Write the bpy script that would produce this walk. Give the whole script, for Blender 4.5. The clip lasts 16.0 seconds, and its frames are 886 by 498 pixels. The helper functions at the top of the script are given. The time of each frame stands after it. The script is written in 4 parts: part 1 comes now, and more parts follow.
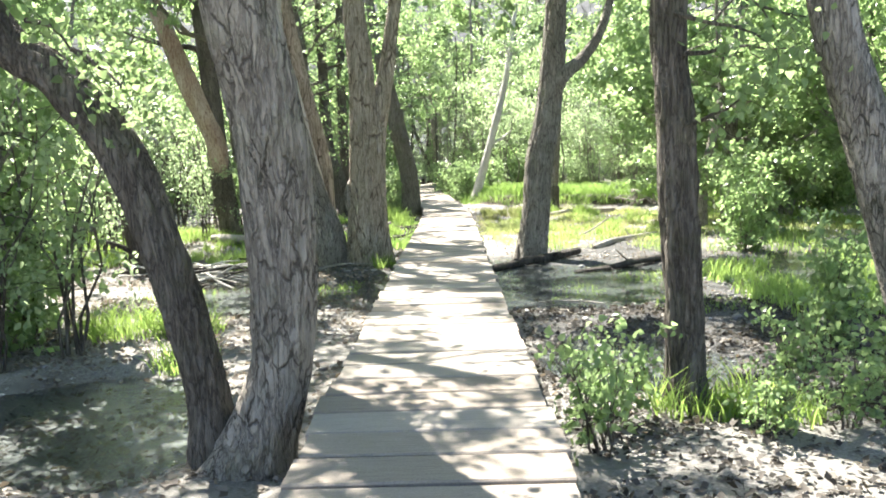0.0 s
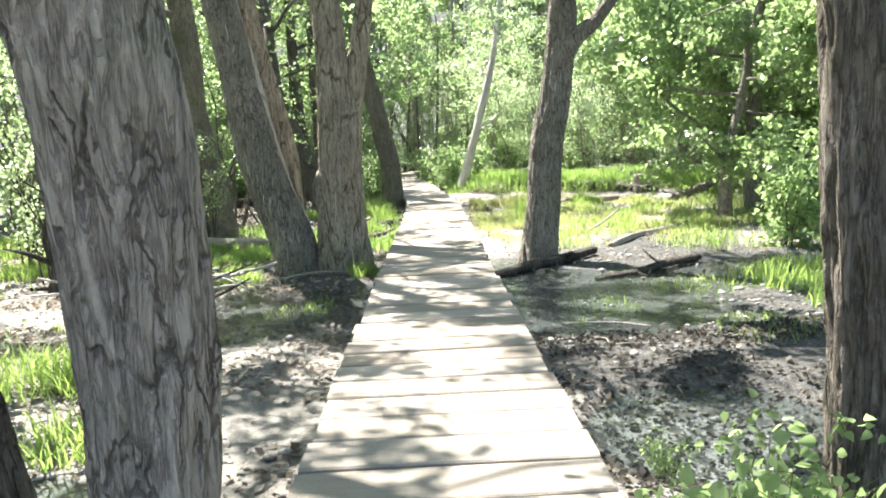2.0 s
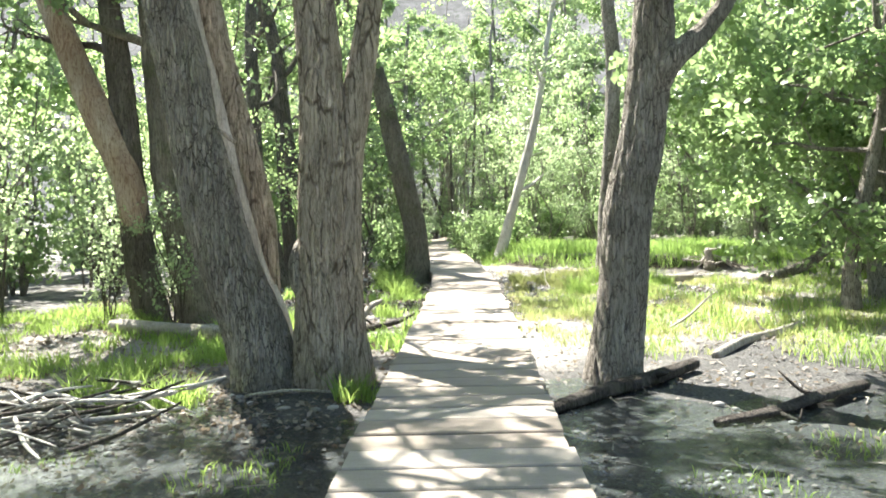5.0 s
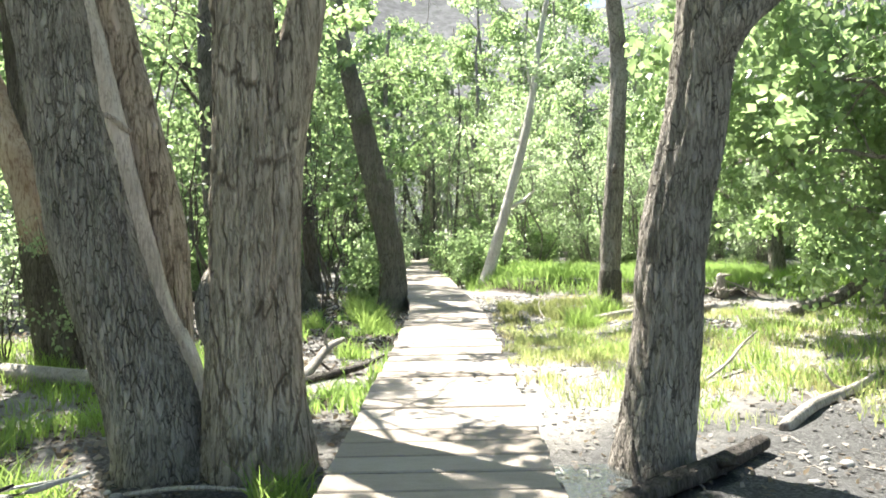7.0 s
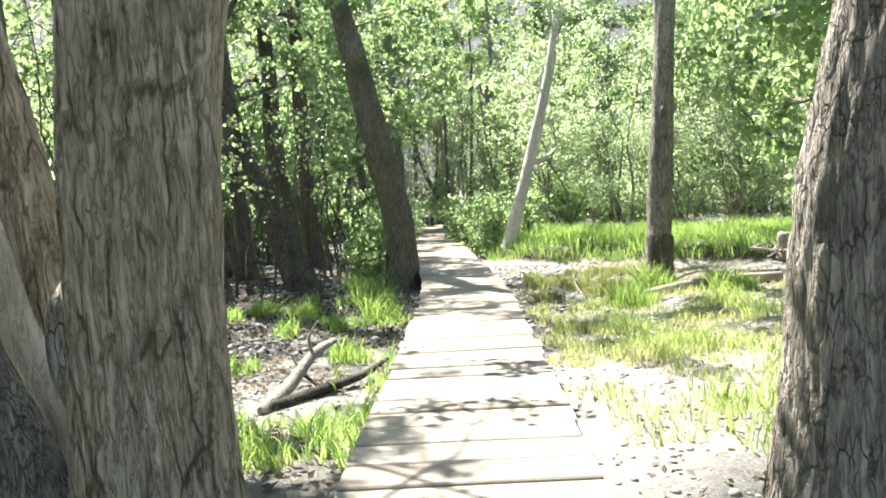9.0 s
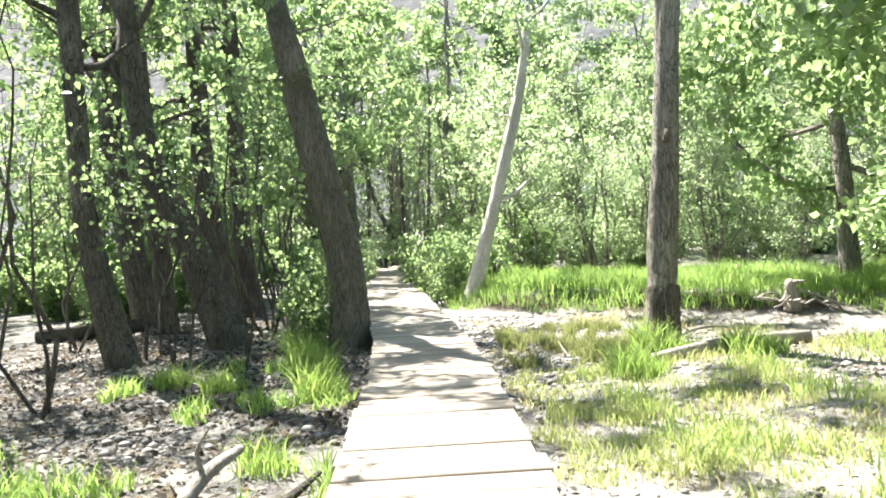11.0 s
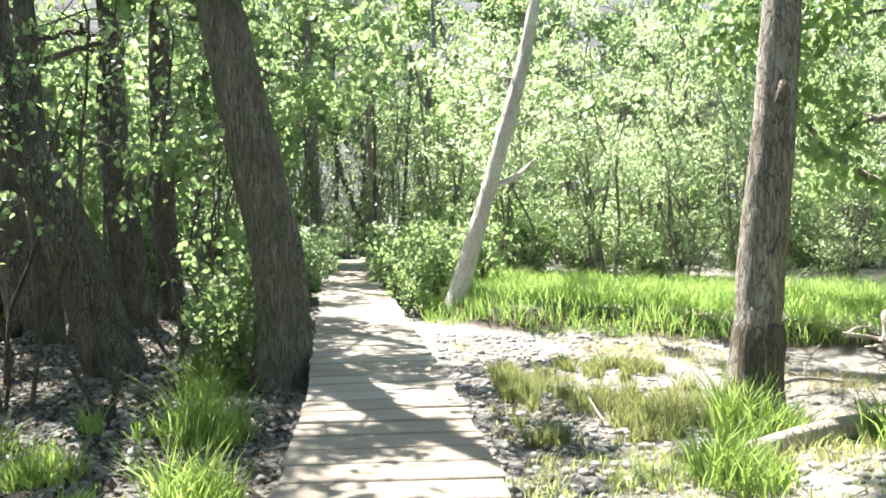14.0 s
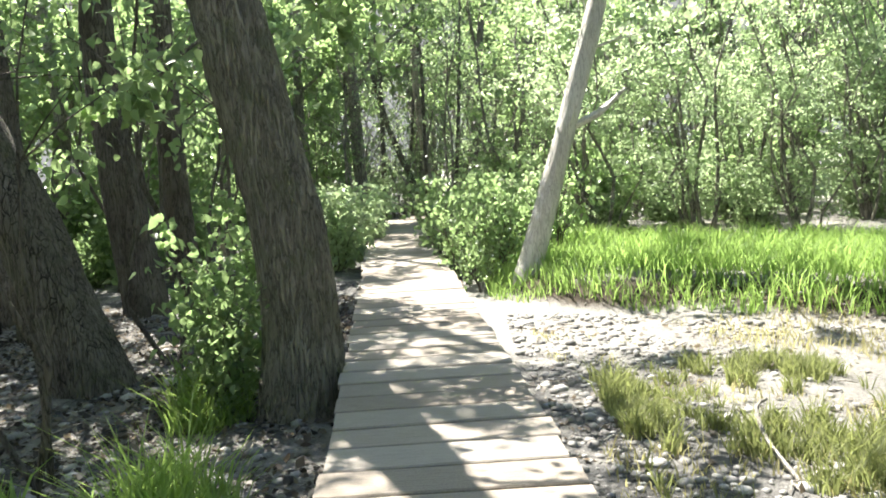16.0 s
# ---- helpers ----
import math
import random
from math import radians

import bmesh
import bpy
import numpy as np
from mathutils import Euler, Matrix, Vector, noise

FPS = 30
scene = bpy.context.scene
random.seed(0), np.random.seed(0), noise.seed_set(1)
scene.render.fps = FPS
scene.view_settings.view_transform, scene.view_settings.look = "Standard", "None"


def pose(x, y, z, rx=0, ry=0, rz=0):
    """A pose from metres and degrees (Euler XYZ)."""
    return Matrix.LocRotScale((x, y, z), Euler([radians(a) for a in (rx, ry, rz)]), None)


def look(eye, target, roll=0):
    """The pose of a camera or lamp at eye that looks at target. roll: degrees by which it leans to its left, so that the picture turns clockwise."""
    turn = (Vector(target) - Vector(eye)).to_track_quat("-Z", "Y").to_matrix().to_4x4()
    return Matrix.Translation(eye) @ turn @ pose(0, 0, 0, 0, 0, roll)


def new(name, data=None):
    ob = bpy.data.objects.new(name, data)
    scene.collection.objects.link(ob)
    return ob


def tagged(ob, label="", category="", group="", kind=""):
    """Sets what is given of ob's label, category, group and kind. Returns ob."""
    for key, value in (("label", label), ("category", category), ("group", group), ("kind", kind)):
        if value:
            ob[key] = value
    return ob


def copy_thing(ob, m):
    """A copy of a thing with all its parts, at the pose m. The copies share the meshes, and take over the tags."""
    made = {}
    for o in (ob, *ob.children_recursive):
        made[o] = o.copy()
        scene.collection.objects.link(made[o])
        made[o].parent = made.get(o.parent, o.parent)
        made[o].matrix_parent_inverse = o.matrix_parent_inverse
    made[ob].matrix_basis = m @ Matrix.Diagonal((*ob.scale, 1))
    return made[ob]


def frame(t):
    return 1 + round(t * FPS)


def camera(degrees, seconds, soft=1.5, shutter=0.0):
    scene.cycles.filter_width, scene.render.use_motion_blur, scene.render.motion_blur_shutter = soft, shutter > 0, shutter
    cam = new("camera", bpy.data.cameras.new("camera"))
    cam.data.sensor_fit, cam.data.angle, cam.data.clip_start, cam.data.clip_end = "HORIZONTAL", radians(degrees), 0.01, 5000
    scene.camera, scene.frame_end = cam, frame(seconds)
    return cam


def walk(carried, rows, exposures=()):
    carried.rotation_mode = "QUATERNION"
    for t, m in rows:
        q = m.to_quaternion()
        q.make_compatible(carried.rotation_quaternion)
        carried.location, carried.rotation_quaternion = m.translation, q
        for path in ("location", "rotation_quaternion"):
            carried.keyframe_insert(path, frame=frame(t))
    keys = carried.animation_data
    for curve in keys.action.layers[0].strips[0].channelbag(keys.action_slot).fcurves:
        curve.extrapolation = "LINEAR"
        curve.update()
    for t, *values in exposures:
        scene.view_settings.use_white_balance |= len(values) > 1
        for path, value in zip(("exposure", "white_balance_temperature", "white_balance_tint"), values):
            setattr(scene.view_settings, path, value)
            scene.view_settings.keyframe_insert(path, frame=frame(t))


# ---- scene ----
cam = camera(59.1, 16.0, soft=1.8)
METRES, EYE, TILT, LEAN, TURN = 17.71, 1.65, 0.0, 0.0, 0.4
ROWS = [
    (0.0, 0.0, 0.0, 0.0, -0.23, -7.23, 1.77),
    (0.5, -0.0017, 0.0314, -0.0008, 0.46, -7.73, 1.13),
    (1.0, -0.0025, 0.0619, -0.0011, 0.27, -5.84, 3.3),
    (1.5, -0.0054, 0.0919, -0.0032, 0.28, -7.86, 1.8),
    (2.0, -0.0061, 0.1219, -0.0037, -1.72, -8.2, 2.73),
    (2.5, -0.0058, 0.153, -0.0043, -0.43, -8.19, 2.4),
    (3.0, -0.0054, 0.1834, -0.0052, 0.21, -8.36, 2.01),
    (3.5, -0.0037, 0.2157, -0.0056, 0.62, -8.95, 3.92),
    (4.0, -0.004, 0.246, -0.0054, 1.02, -8.23, 2.33),
    (4.5, -0.0015, 0.2781, -0.006, 1.06, -4.6, 1.82),
    (7.0, 0.0027, 0.4299, -0.009, -0.26, -1.99, 1.22),
    (7.5, 0.0022, 0.4616, -0.0081, -0.63, -1.67, 2.68),
    (8.0, 0.0012, 0.4924, -0.0092, 0.41, -3.05, 1.64),
    (8.5, 0.0005, 0.5218, -0.0098, -0.42, -4.12, 3.05),
    (9.0, 0.003, 0.552, -0.0094, 0.78, -4.65, 3.39),
    (9.5, 0.0035, 0.5828, -0.0094, -1.81, -1.87, 0.33),
    (12.0, -0.0017, 0.7397, -0.0096, -2.95, -2.14, 4.48),
    (12.5, -0.0004, 0.7723, -0.0079, -2.35, 0.14, 1.0),
    (13.0, 0.002, 0.8031, -0.0074, -3.21, -0.8, 1.83),
    (13.5, 0.0054, 0.8354, -0.0083, -3.75, -1.68, 1.27),
    (14.0, 0.0061, 0.8665, -0.0088, -4.31, -3.01, 0.34),
    (14.5, 0.0073, 0.9001, -0.0093, -2.51, -2.01, -0.0),
    (15.0, 0.006, 0.9326, -0.0102, -1.63, -6.02, 2.66),
    (15.5, 0.0067, 0.9664, -0.0106, -0.56, -4.98, 1.99),
    (16.0, 0.0056, 0.9984, -0.0112, -0.55, -6.35, 2.75),
]
walk(cam, [(t, pose(0, 0, EYE, TILT, LEAN, TURN) @ pose(METRES * x, METRES * y, METRES * z, 90 + pitch, roll, yaw)) for t, x, y, z, yaw, pitch, roll in ROWS],
     [(0.0, 2.4), (2.0, 2.32), (4.5, 2.32), (9.0, 2.17), (12.0, 2.36), (13.0, 2.29), (14.5, 2.28), (15.0, 2.24), (16.0, 2.12)])

# ---- sky and sun ----
SUN_AZ = math.atan2(-0.62, 0.78)      # towards the sun, measured from +y to +x
SUN_EL = radians(58)
world = bpy.data.worlds.new("sky")
scene.world = world
world.use_nodes = True
wn = world.node_tree.nodes
sky = wn.new("ShaderNodeTexSky")
sky.sky_type = 'NISHITA'
sky.sun_disc = False
sky.sun_elevation = SUN_EL
sky.sun_rotation = SUN_AZ
world.node_tree.links.new(sky.outputs["Color"], wn["Background"].inputs["Color"])
wn["Background"].inputs["Strength"].default_value = 0.07

sun_data = bpy.data.lights.new("sun", 'SUN')
sun_data.energy = 5.3
sun_data.angle = radians(0.53)
sun_data.color = (1.0, 0.95, 0.86)
sun = new("sun", sun_data)
sun_way = Vector((math.sin(SUN_AZ) * math.cos(SUN_EL), math.cos(SUN_AZ) * math.cos(SUN_EL), math.sin(SUN_EL)))
sun.matrix_world = look(sun_way * 60, (0, 0, 0))

# ---- materials ----
def node_mat(name):
    m = bpy.data.materials.new(name)
    m.use_nodes = True
    nt = m.node_tree
    return m, nt, nt.nodes["Principled BSDF"], nt.links


def tex_coord(nt, scale, source="Object"):
    tc = nt.nodes.new("ShaderNodeTexCoord")
    mp = nt.nodes.new("ShaderNodeMapping")
    mp.inputs["Scale"].default_value = scale
    nt.links.new(tc.outputs[source], mp.inputs["Vector"])
    return mp.outputs["Vector"]


def noise_tex(nt, vec, scale, detail=6, rough=0.6, distortion=0.0):
    n = nt.nodes.new("ShaderNodeTexNoise")
    n.inputs["Scale"].default_value = scale
    n.inputs["Detail"].default_value = detail
    n.inputs["Roughness"].default_value = rough
    n.inputs["Distortion"].default_value = distortion
    nt.links.new(vec, n.inputs["Vector"])
    return n.outputs["Fac"]


def ramp(nt, fac, stops):
    r = nt.nodes.new("ShaderNodeValToRGB")
    while len(r.color_ramp.elements) < len(stops):
        r.color_ramp.elements.new(0.5)
    for e, (p, c) in zip(r.color_ramp.elements, stops):
        e.position, e.color = p, (*c, 1) if len(c) == 3 else c
    nt.links.new(fac, r.inputs["Fac"])
    return r.outputs["Color"]


def mix(nt, fac, a, b, how='MIX'):
    n = nt.nodes.new("ShaderNodeMix")
    n.data_type, n.blend_type = 'RGBA', how
    for sock, v in ((n.inputs[0], fac), (n.inputs[6], a), (n.inputs[7], b)):
        if isinstance(v, (int, float)):
            sock.default_value = v
        elif isinstance(v, tuple):
            sock.default_value = (*v, 1)
        else:
            nt.links.new(v, sock)
    return n.outputs[2]


def math_node(nt, op, a, b):
    n = nt.nodes.new("ShaderNodeMath")
    n.operation = op
    for sock, v in zip(n.inputs, (a, b)):
        if isinstance(v, (int, float)):
            sock.default_value = v
        else:
            nt.links.new(v, sock)
    return n.outputs[0]


def bump(nt, bsdf, height, strength=0.5, distance=0.02):
    b = nt.nodes.new("ShaderNodeBump")
    b.inputs["Strength"].default_value = strength
    b.inputs["Distance"].default_value = distance
    nt.links.new(height, b.inputs["Height"])
    nt.links.new(b.outputs["Normal"], bsdf.inputs["Normal"])


def bark_material(name, dark, mid, light, moss=0.0, furrow=1.0, plated=0.0, cell=13, stretch=0.34, wavy=0.14):
    m, nt, bsdf, links = node_mat(name)
    vec = tex_coord(nt, (1, 1, 1))
    lines = noise_tex(nt, tex_coord(nt, (1, 1, 0.14)), 25, 4, 0.6, 0.35)
    crack = math_node(nt, 'ABSOLUTE', math_node(nt, 'SUBTRACT', lines, 0.5), 0.0)
    chips = noise_tex(nt, tex_coord(nt, (1, 1, 0.45)), 34, 4, 0.65, 0.3)
    groove = math_node(nt, 'ADD', ramp(nt, crack, [(0.0, (0, 0, 0)), (0.11, (0.75, 0.75, 0.75))]), math_node(nt, 'MULTIPLY', chips, 0.5))
    thin = ramp(nt, crack, [(0.0, (0.1, 0.1, 0.1)), (0.045, (1, 1, 1))])
    broken = ramp(nt, noise_tex(nt, vec, 9, 3, 0.6), [(0.38, (0, 0, 0)), (0.6, (1, 1, 1))])
    patches = noise_tex(nt, tex_coord(nt, (1, 1, 0.4)), 3.4, 4, 0.6)
    grain = noise_tex(nt, tex_coord(nt, (1, 1, 0.3)), 60, 5, 0.7)
    plate = ramp(nt, grain, [(0.30, tuple(0.72 * c for c in mid)), (0.52, mid), (0.75, tuple(0.5 * (a + b) for a, b in zip(mid, light)))])
    col = mix(nt, ramp(nt, patches, [(0.40, (0, 0, 0)), (0.66, (0.55, 0.55, 0.55))]), plate, light)
    col = mix(nt, ramp(nt, noise_tex(nt, vec, 1.6, 3, 0.5), [(0.45, (0, 0, 0)), (0.68, (0.6, 0.6, 0.6))]), col, tuple(0.62 * c for c in mid))
    col = mix(nt, math_node(nt, 'MAXIMUM', thin, math_node(nt, 'MULTIPLY', broken, 0.65)), dark, col)
    if plated:
        bent = nt.nodes.new("ShaderNodeVectorMath")
        bent.operation = 'MULTIPLY_ADD'
        wave = nt.nodes.new("ShaderNodeTexNoise")
        wave.inputs["Scale"].default_value = 11
        wave.inputs["Detail"].default_value = 4
        links.new(tex_coord(nt, (1, 1, 0.6)), wave.inputs["Vector"])
        links.new(wave.outputs["Color"], bent.inputs[0])
        bent.inputs[1].default_value = (wavy, wavy, 0.5 * wavy)
        links.new(tex_coord(nt, (1, 1, stretch)), bent.inputs[2])
        cells = nt.nodes.new("ShaderNodeTexVoronoi")
        cells.feature = 'DISTANCE_TO_EDGE'
        cells.inputs["Scale"].default_value = cell
        links.new(bent.outputs[0], cells.inputs["Vector"])
        gap = ramp(nt, cells.outputs["Distance"], [(0.01, (0, 0, 0)), (0.06, (1, 1, 1))])
        gone = ramp(nt, noise_tex(nt, tex_coord(nt, (1, 1, 0.7)), 6, 3, 0.6), [(0.44, (0, 0, 0)), (0.6, (1, 1, 1))])
        gap = math_node(nt, 'MAXIMUM', gap, gone)
        col = mix(nt, gap, tuple(0.9 * c for c in dark), col)
        groove = math_node(nt, 'ADD', groove, math_node(nt, 'MULTIPLY', gap, plated))
    if moss:
        spread = ramp(nt, noise_tex(nt, vec, 3.1, 5, 0.7), [(0.52, (0, 0, 0)), (0.66, (1, 1, 1))])
        col = mix(nt, math_node(nt, 'MULTIPLY', spread, moss), col, (0.10, 0.13, 0.04))
    links.new(col, bsdf.inputs["Base Color"])
    bsdf.inputs["Roughness"].default_value = 0.92
    bsdf.inputs["Specular IOR Level"].default_value = 0.25
    height = math_node(nt, 'ADD', groove, math_node(nt, 'MULTIPLY', grain, 0.4))
    bump(nt, bsdf, height, 1.0 * furrow, 0.03)
    return m


BARK = bark_material("furrowed_grey_bark", (0.11, 0.096, 0.082), (0.35, 0.318, 0.278), (0.54, 0.498, 0.445), 0.15, 1.0, 0.6, 24, 0.2, 0.06)
BARK_PLATE = bark_material("deeply_plated_bark", (0.12, 0.104, 0.088), (0.35, 0.315, 0.272), (0.52, 0.477, 0.42), 0.2, 0.9, 0.9, 11, 0.3, 0.12)
BARK_WARM = bark_material("furrowed_tan_bark", (0.16, 0.128, 0.096), (0.50, 0.43, 0.35), (0.68, 0.60, 0.50), 0.1, 1.0, 0.9, 8, 0.2, 0.06)
# Darker copy of BARK: the stand's shade is put into the bark colour.
BARK_SHADE = bark_material("shade_toned_bark", (0.05, 0.044, 0.036), (0.20, 0.178, 0.15), (0.36, 0.33, 0.285), 0.25, 1.0, 0.5, 22, 0.22, 0.06)
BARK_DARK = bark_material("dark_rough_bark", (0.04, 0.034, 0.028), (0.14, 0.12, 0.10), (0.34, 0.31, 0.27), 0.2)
BARK_MOSS = bark_material("mossy_bark", (0.07, 0.062, 0.05), (0.25, 0.225, 0.185), (0.40, 0.37, 0.31), 0.4)
BARK_GREY = bark_material("pale_flaking_bark", (0.10, 0.088, 0.072), (0.31, 0.285, 0.25), (0.50, 0.47, 0.43), 0.0, 0.7, 0.5, 16, 0.3, 0.1)
BARK_PALE = bark_material("pale_smooth_bark", (0.30, 0.28, 0.25), (0.56, 0.535, 0.49), (0.74, 0.72, 0.68), 0.0, 0.4)
DEADWOOD = bark_material("bleached_dead_wood", (0.16, 0.14, 0.12), (0.36, 0.33, 0.29), (0.56, 0.53, 0.48), 0.0, 0.5)
DEAD_DARK = bark_material("damp_dark_dead_wood", (0.02, 0.018, 0.016), (0.06, 0.052, 0.045), (0.22, 0.20, 0.18), 0.2, 0.8)
PEELED = bark_material("peeled_red_brown_wood", (0.15, 0.08, 0.05), (0.38, 0.28, 0.21), (0.62, 0.55, 0.47), 0.0, 0.5)


def leaf_material(name, dark, light, glow, gloss=0.38):
    m, nt, bsdf, links = node_mat(name)
    geo = nt.nodes.new("ShaderNodeNewGeometry")
    info = nt.nodes.new("ShaderNodeObjectInfo")
    pick = math_node(nt, 'ADD', math_node(nt, 'MULTIPLY', geo.outputs["Random Per Island"], 0.75), math_node(nt, 'MULTIPLY', info.outputs["Random"], 0.25))
    col = ramp(nt, pick, [(0.05, dark), (0.95, light)])
    links.new(col, bsdf.inputs["Base Color"])
    bsdf.inputs["Roughness"].default_value = gloss
    bsdf.inputs["Specular IOR Level"].default_value = 0.6
    tr = nt.nodes.new("ShaderNodeBsdfTranslucent")
    links.new(mix(nt, pick, tuple(0.7 * g for g in glow), glow), tr.inputs["Color"])
    mx = nt.nodes.new("ShaderNodeMixShader")
    mx.inputs[0].default_value = 0.55
    links.new(bsdf.outputs[0], mx.inputs[1])
    links.new(tr.outputs[0], mx.inputs[2])
    links.new(mx.outputs[0], nt.nodes["Material Output"].inputs["Surface"])
    return m


LEAF = leaf_material("cottonwood_leaf", (0.063, 0.105, 0.043), (0.182, 0.25, 0.122), (0.45, 0.62, 0.265), 0.32)
LEAF_WILLOW = leaf_material("willow_leaf", (0.124, 0.18, 0.082), (0.28, 0.36, 0.195), (0.59, 0.74, 0.41))
GRASS = leaf_material("meadow_grass", (0.097, 0.185, 0.037), (0.26, 0.36, 0.115), (0.43, 0.60, 0.155), 0.6)
GRASS_LUSH = leaf_material("lush_bank_grass", (0.09, 0.18, 0.038), (0.26, 0.37, 0.11), (0.43, 0.62, 0.17), 0.6)
GRASS_DRY = leaf_material("dry_grass", (0.28, 0.25, 0.11), (0.50, 0.46, 0.24), (0.55, 0.52, 0.25), 0.7)
GRASS_PALE = leaf_material("pale_young_grass", (0.22, 0.28, 0.09), (0.42, 0.46, 0.20), (0.55, 0.62, 0.24), 0.7)
GRASS_OLIVE = leaf_material("olive_sedge", (0.11, 0.13, 0.05), (0.28, 0.30, 0.14), (0.32, 0.36, 0.13), 0.7)
# Darker litter, strewn right of the walk and across the stand.
LITTER_DARK = leaf_material("dark_leaf_litter", (0.03, 0.027, 0.024), (0.17, 0.152, 0.13), (0.05, 0.042, 0.03), 0.7)
LITTER = leaf_material("dead_leaf_litter", (0.10, 0.085, 0.07), (0.50, 0.46, 0.41), (0.20, 0.16, 0.11), 0.7)


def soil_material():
    """Grey silt, damp and dark beside the stream, darkened by position across the stand, pale where it has dried."""
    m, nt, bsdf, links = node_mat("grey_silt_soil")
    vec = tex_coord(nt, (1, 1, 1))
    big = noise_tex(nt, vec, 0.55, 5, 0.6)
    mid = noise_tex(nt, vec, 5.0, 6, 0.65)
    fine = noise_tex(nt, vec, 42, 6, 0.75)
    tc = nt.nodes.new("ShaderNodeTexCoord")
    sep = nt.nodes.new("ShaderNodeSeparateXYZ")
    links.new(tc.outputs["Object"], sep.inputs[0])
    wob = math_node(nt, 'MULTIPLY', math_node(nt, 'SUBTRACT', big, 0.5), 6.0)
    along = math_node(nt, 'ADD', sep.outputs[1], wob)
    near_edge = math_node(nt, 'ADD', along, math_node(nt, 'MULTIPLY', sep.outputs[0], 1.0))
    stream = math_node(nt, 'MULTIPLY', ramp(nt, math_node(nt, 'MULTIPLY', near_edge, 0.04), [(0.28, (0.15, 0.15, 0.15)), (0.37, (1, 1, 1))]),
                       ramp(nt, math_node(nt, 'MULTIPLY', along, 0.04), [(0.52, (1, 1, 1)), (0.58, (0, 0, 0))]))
    # Darkens the floor at the stand by position; noise breaks it up below.
    stand_dark = math_node(nt, 'MULTIPLY', ramp(nt, math_node(nt, 'MULTIPLY', along, 0.04), [(0.61, (0, 0, 0)), (0.70, (1, 1, 1))]),
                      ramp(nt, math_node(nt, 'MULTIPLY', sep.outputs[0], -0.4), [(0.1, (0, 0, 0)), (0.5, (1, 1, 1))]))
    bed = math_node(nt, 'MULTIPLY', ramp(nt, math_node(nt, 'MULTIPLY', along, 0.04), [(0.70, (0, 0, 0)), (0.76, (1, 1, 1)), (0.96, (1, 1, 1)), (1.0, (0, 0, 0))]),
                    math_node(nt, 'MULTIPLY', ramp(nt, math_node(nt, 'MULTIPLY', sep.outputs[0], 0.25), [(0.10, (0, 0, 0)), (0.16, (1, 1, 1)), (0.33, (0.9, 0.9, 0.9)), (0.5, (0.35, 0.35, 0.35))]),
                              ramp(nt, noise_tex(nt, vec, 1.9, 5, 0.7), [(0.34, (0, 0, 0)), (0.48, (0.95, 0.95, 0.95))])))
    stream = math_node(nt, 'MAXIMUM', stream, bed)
    damp = math_node(nt, 'MAXIMUM', stream, math_node(nt, 'MULTIPLY', stand_dark, ramp(nt, noise_tex(nt, vec, 2.3, 5, 0.7), [(0.42, (0.25, 0.25, 0.25)), (0.56, (1, 1, 1))])))
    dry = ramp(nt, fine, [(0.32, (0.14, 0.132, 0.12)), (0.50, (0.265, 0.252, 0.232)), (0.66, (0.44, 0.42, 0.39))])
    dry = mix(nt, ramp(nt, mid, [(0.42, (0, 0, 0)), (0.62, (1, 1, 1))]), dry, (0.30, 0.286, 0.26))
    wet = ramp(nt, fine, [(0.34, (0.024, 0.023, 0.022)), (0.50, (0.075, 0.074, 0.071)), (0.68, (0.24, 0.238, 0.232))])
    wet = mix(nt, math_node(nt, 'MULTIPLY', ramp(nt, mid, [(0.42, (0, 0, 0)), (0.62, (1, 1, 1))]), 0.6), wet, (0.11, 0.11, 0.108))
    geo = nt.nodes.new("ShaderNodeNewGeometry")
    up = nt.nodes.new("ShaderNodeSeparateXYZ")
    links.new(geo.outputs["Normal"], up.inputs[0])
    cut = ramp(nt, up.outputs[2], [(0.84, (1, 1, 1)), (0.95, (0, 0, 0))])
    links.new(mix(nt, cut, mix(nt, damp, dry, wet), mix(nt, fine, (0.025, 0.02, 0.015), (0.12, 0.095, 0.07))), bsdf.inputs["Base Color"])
    bsdf.inputs["Roughness"].default_value = 0.9
    bsdf.inputs["Specular IOR Level"].default_value = 0.25
    bump(nt, bsdf, math_node(nt, 'ADD', fine, mid), 0.8, 0.04)
    return m


def stone_material():
    m, nt, bsdf, links = node_mat("grey_river_stone")
    geo = nt.nodes.new("ShaderNodeNewGeometry")
    col = ramp(nt, geo.outputs["Random Per Island"], [(0.0, (0.06, 0.058, 0.056)), (0.6, (0.20, 0.195, 0.187)), (1.0, (0.48, 0.47, 0.45))])
    vec = tex_coord(nt, (1, 1, 1))
    spots = noise_tex(nt, vec, 60, 4, 0.7)
    links.new(mix(nt, 0.4, col, ramp(nt, spots, [(0.3, (0.15, 0.14, 0.13)), (0.7, (0.5, 0.48, 0.45))])), bsdf.inputs["Base Color"])
    bsdf.inputs["Roughness"].default_value = 0.85
    bump(nt, bsdf, spots, 0.3, 0.01)
    return m


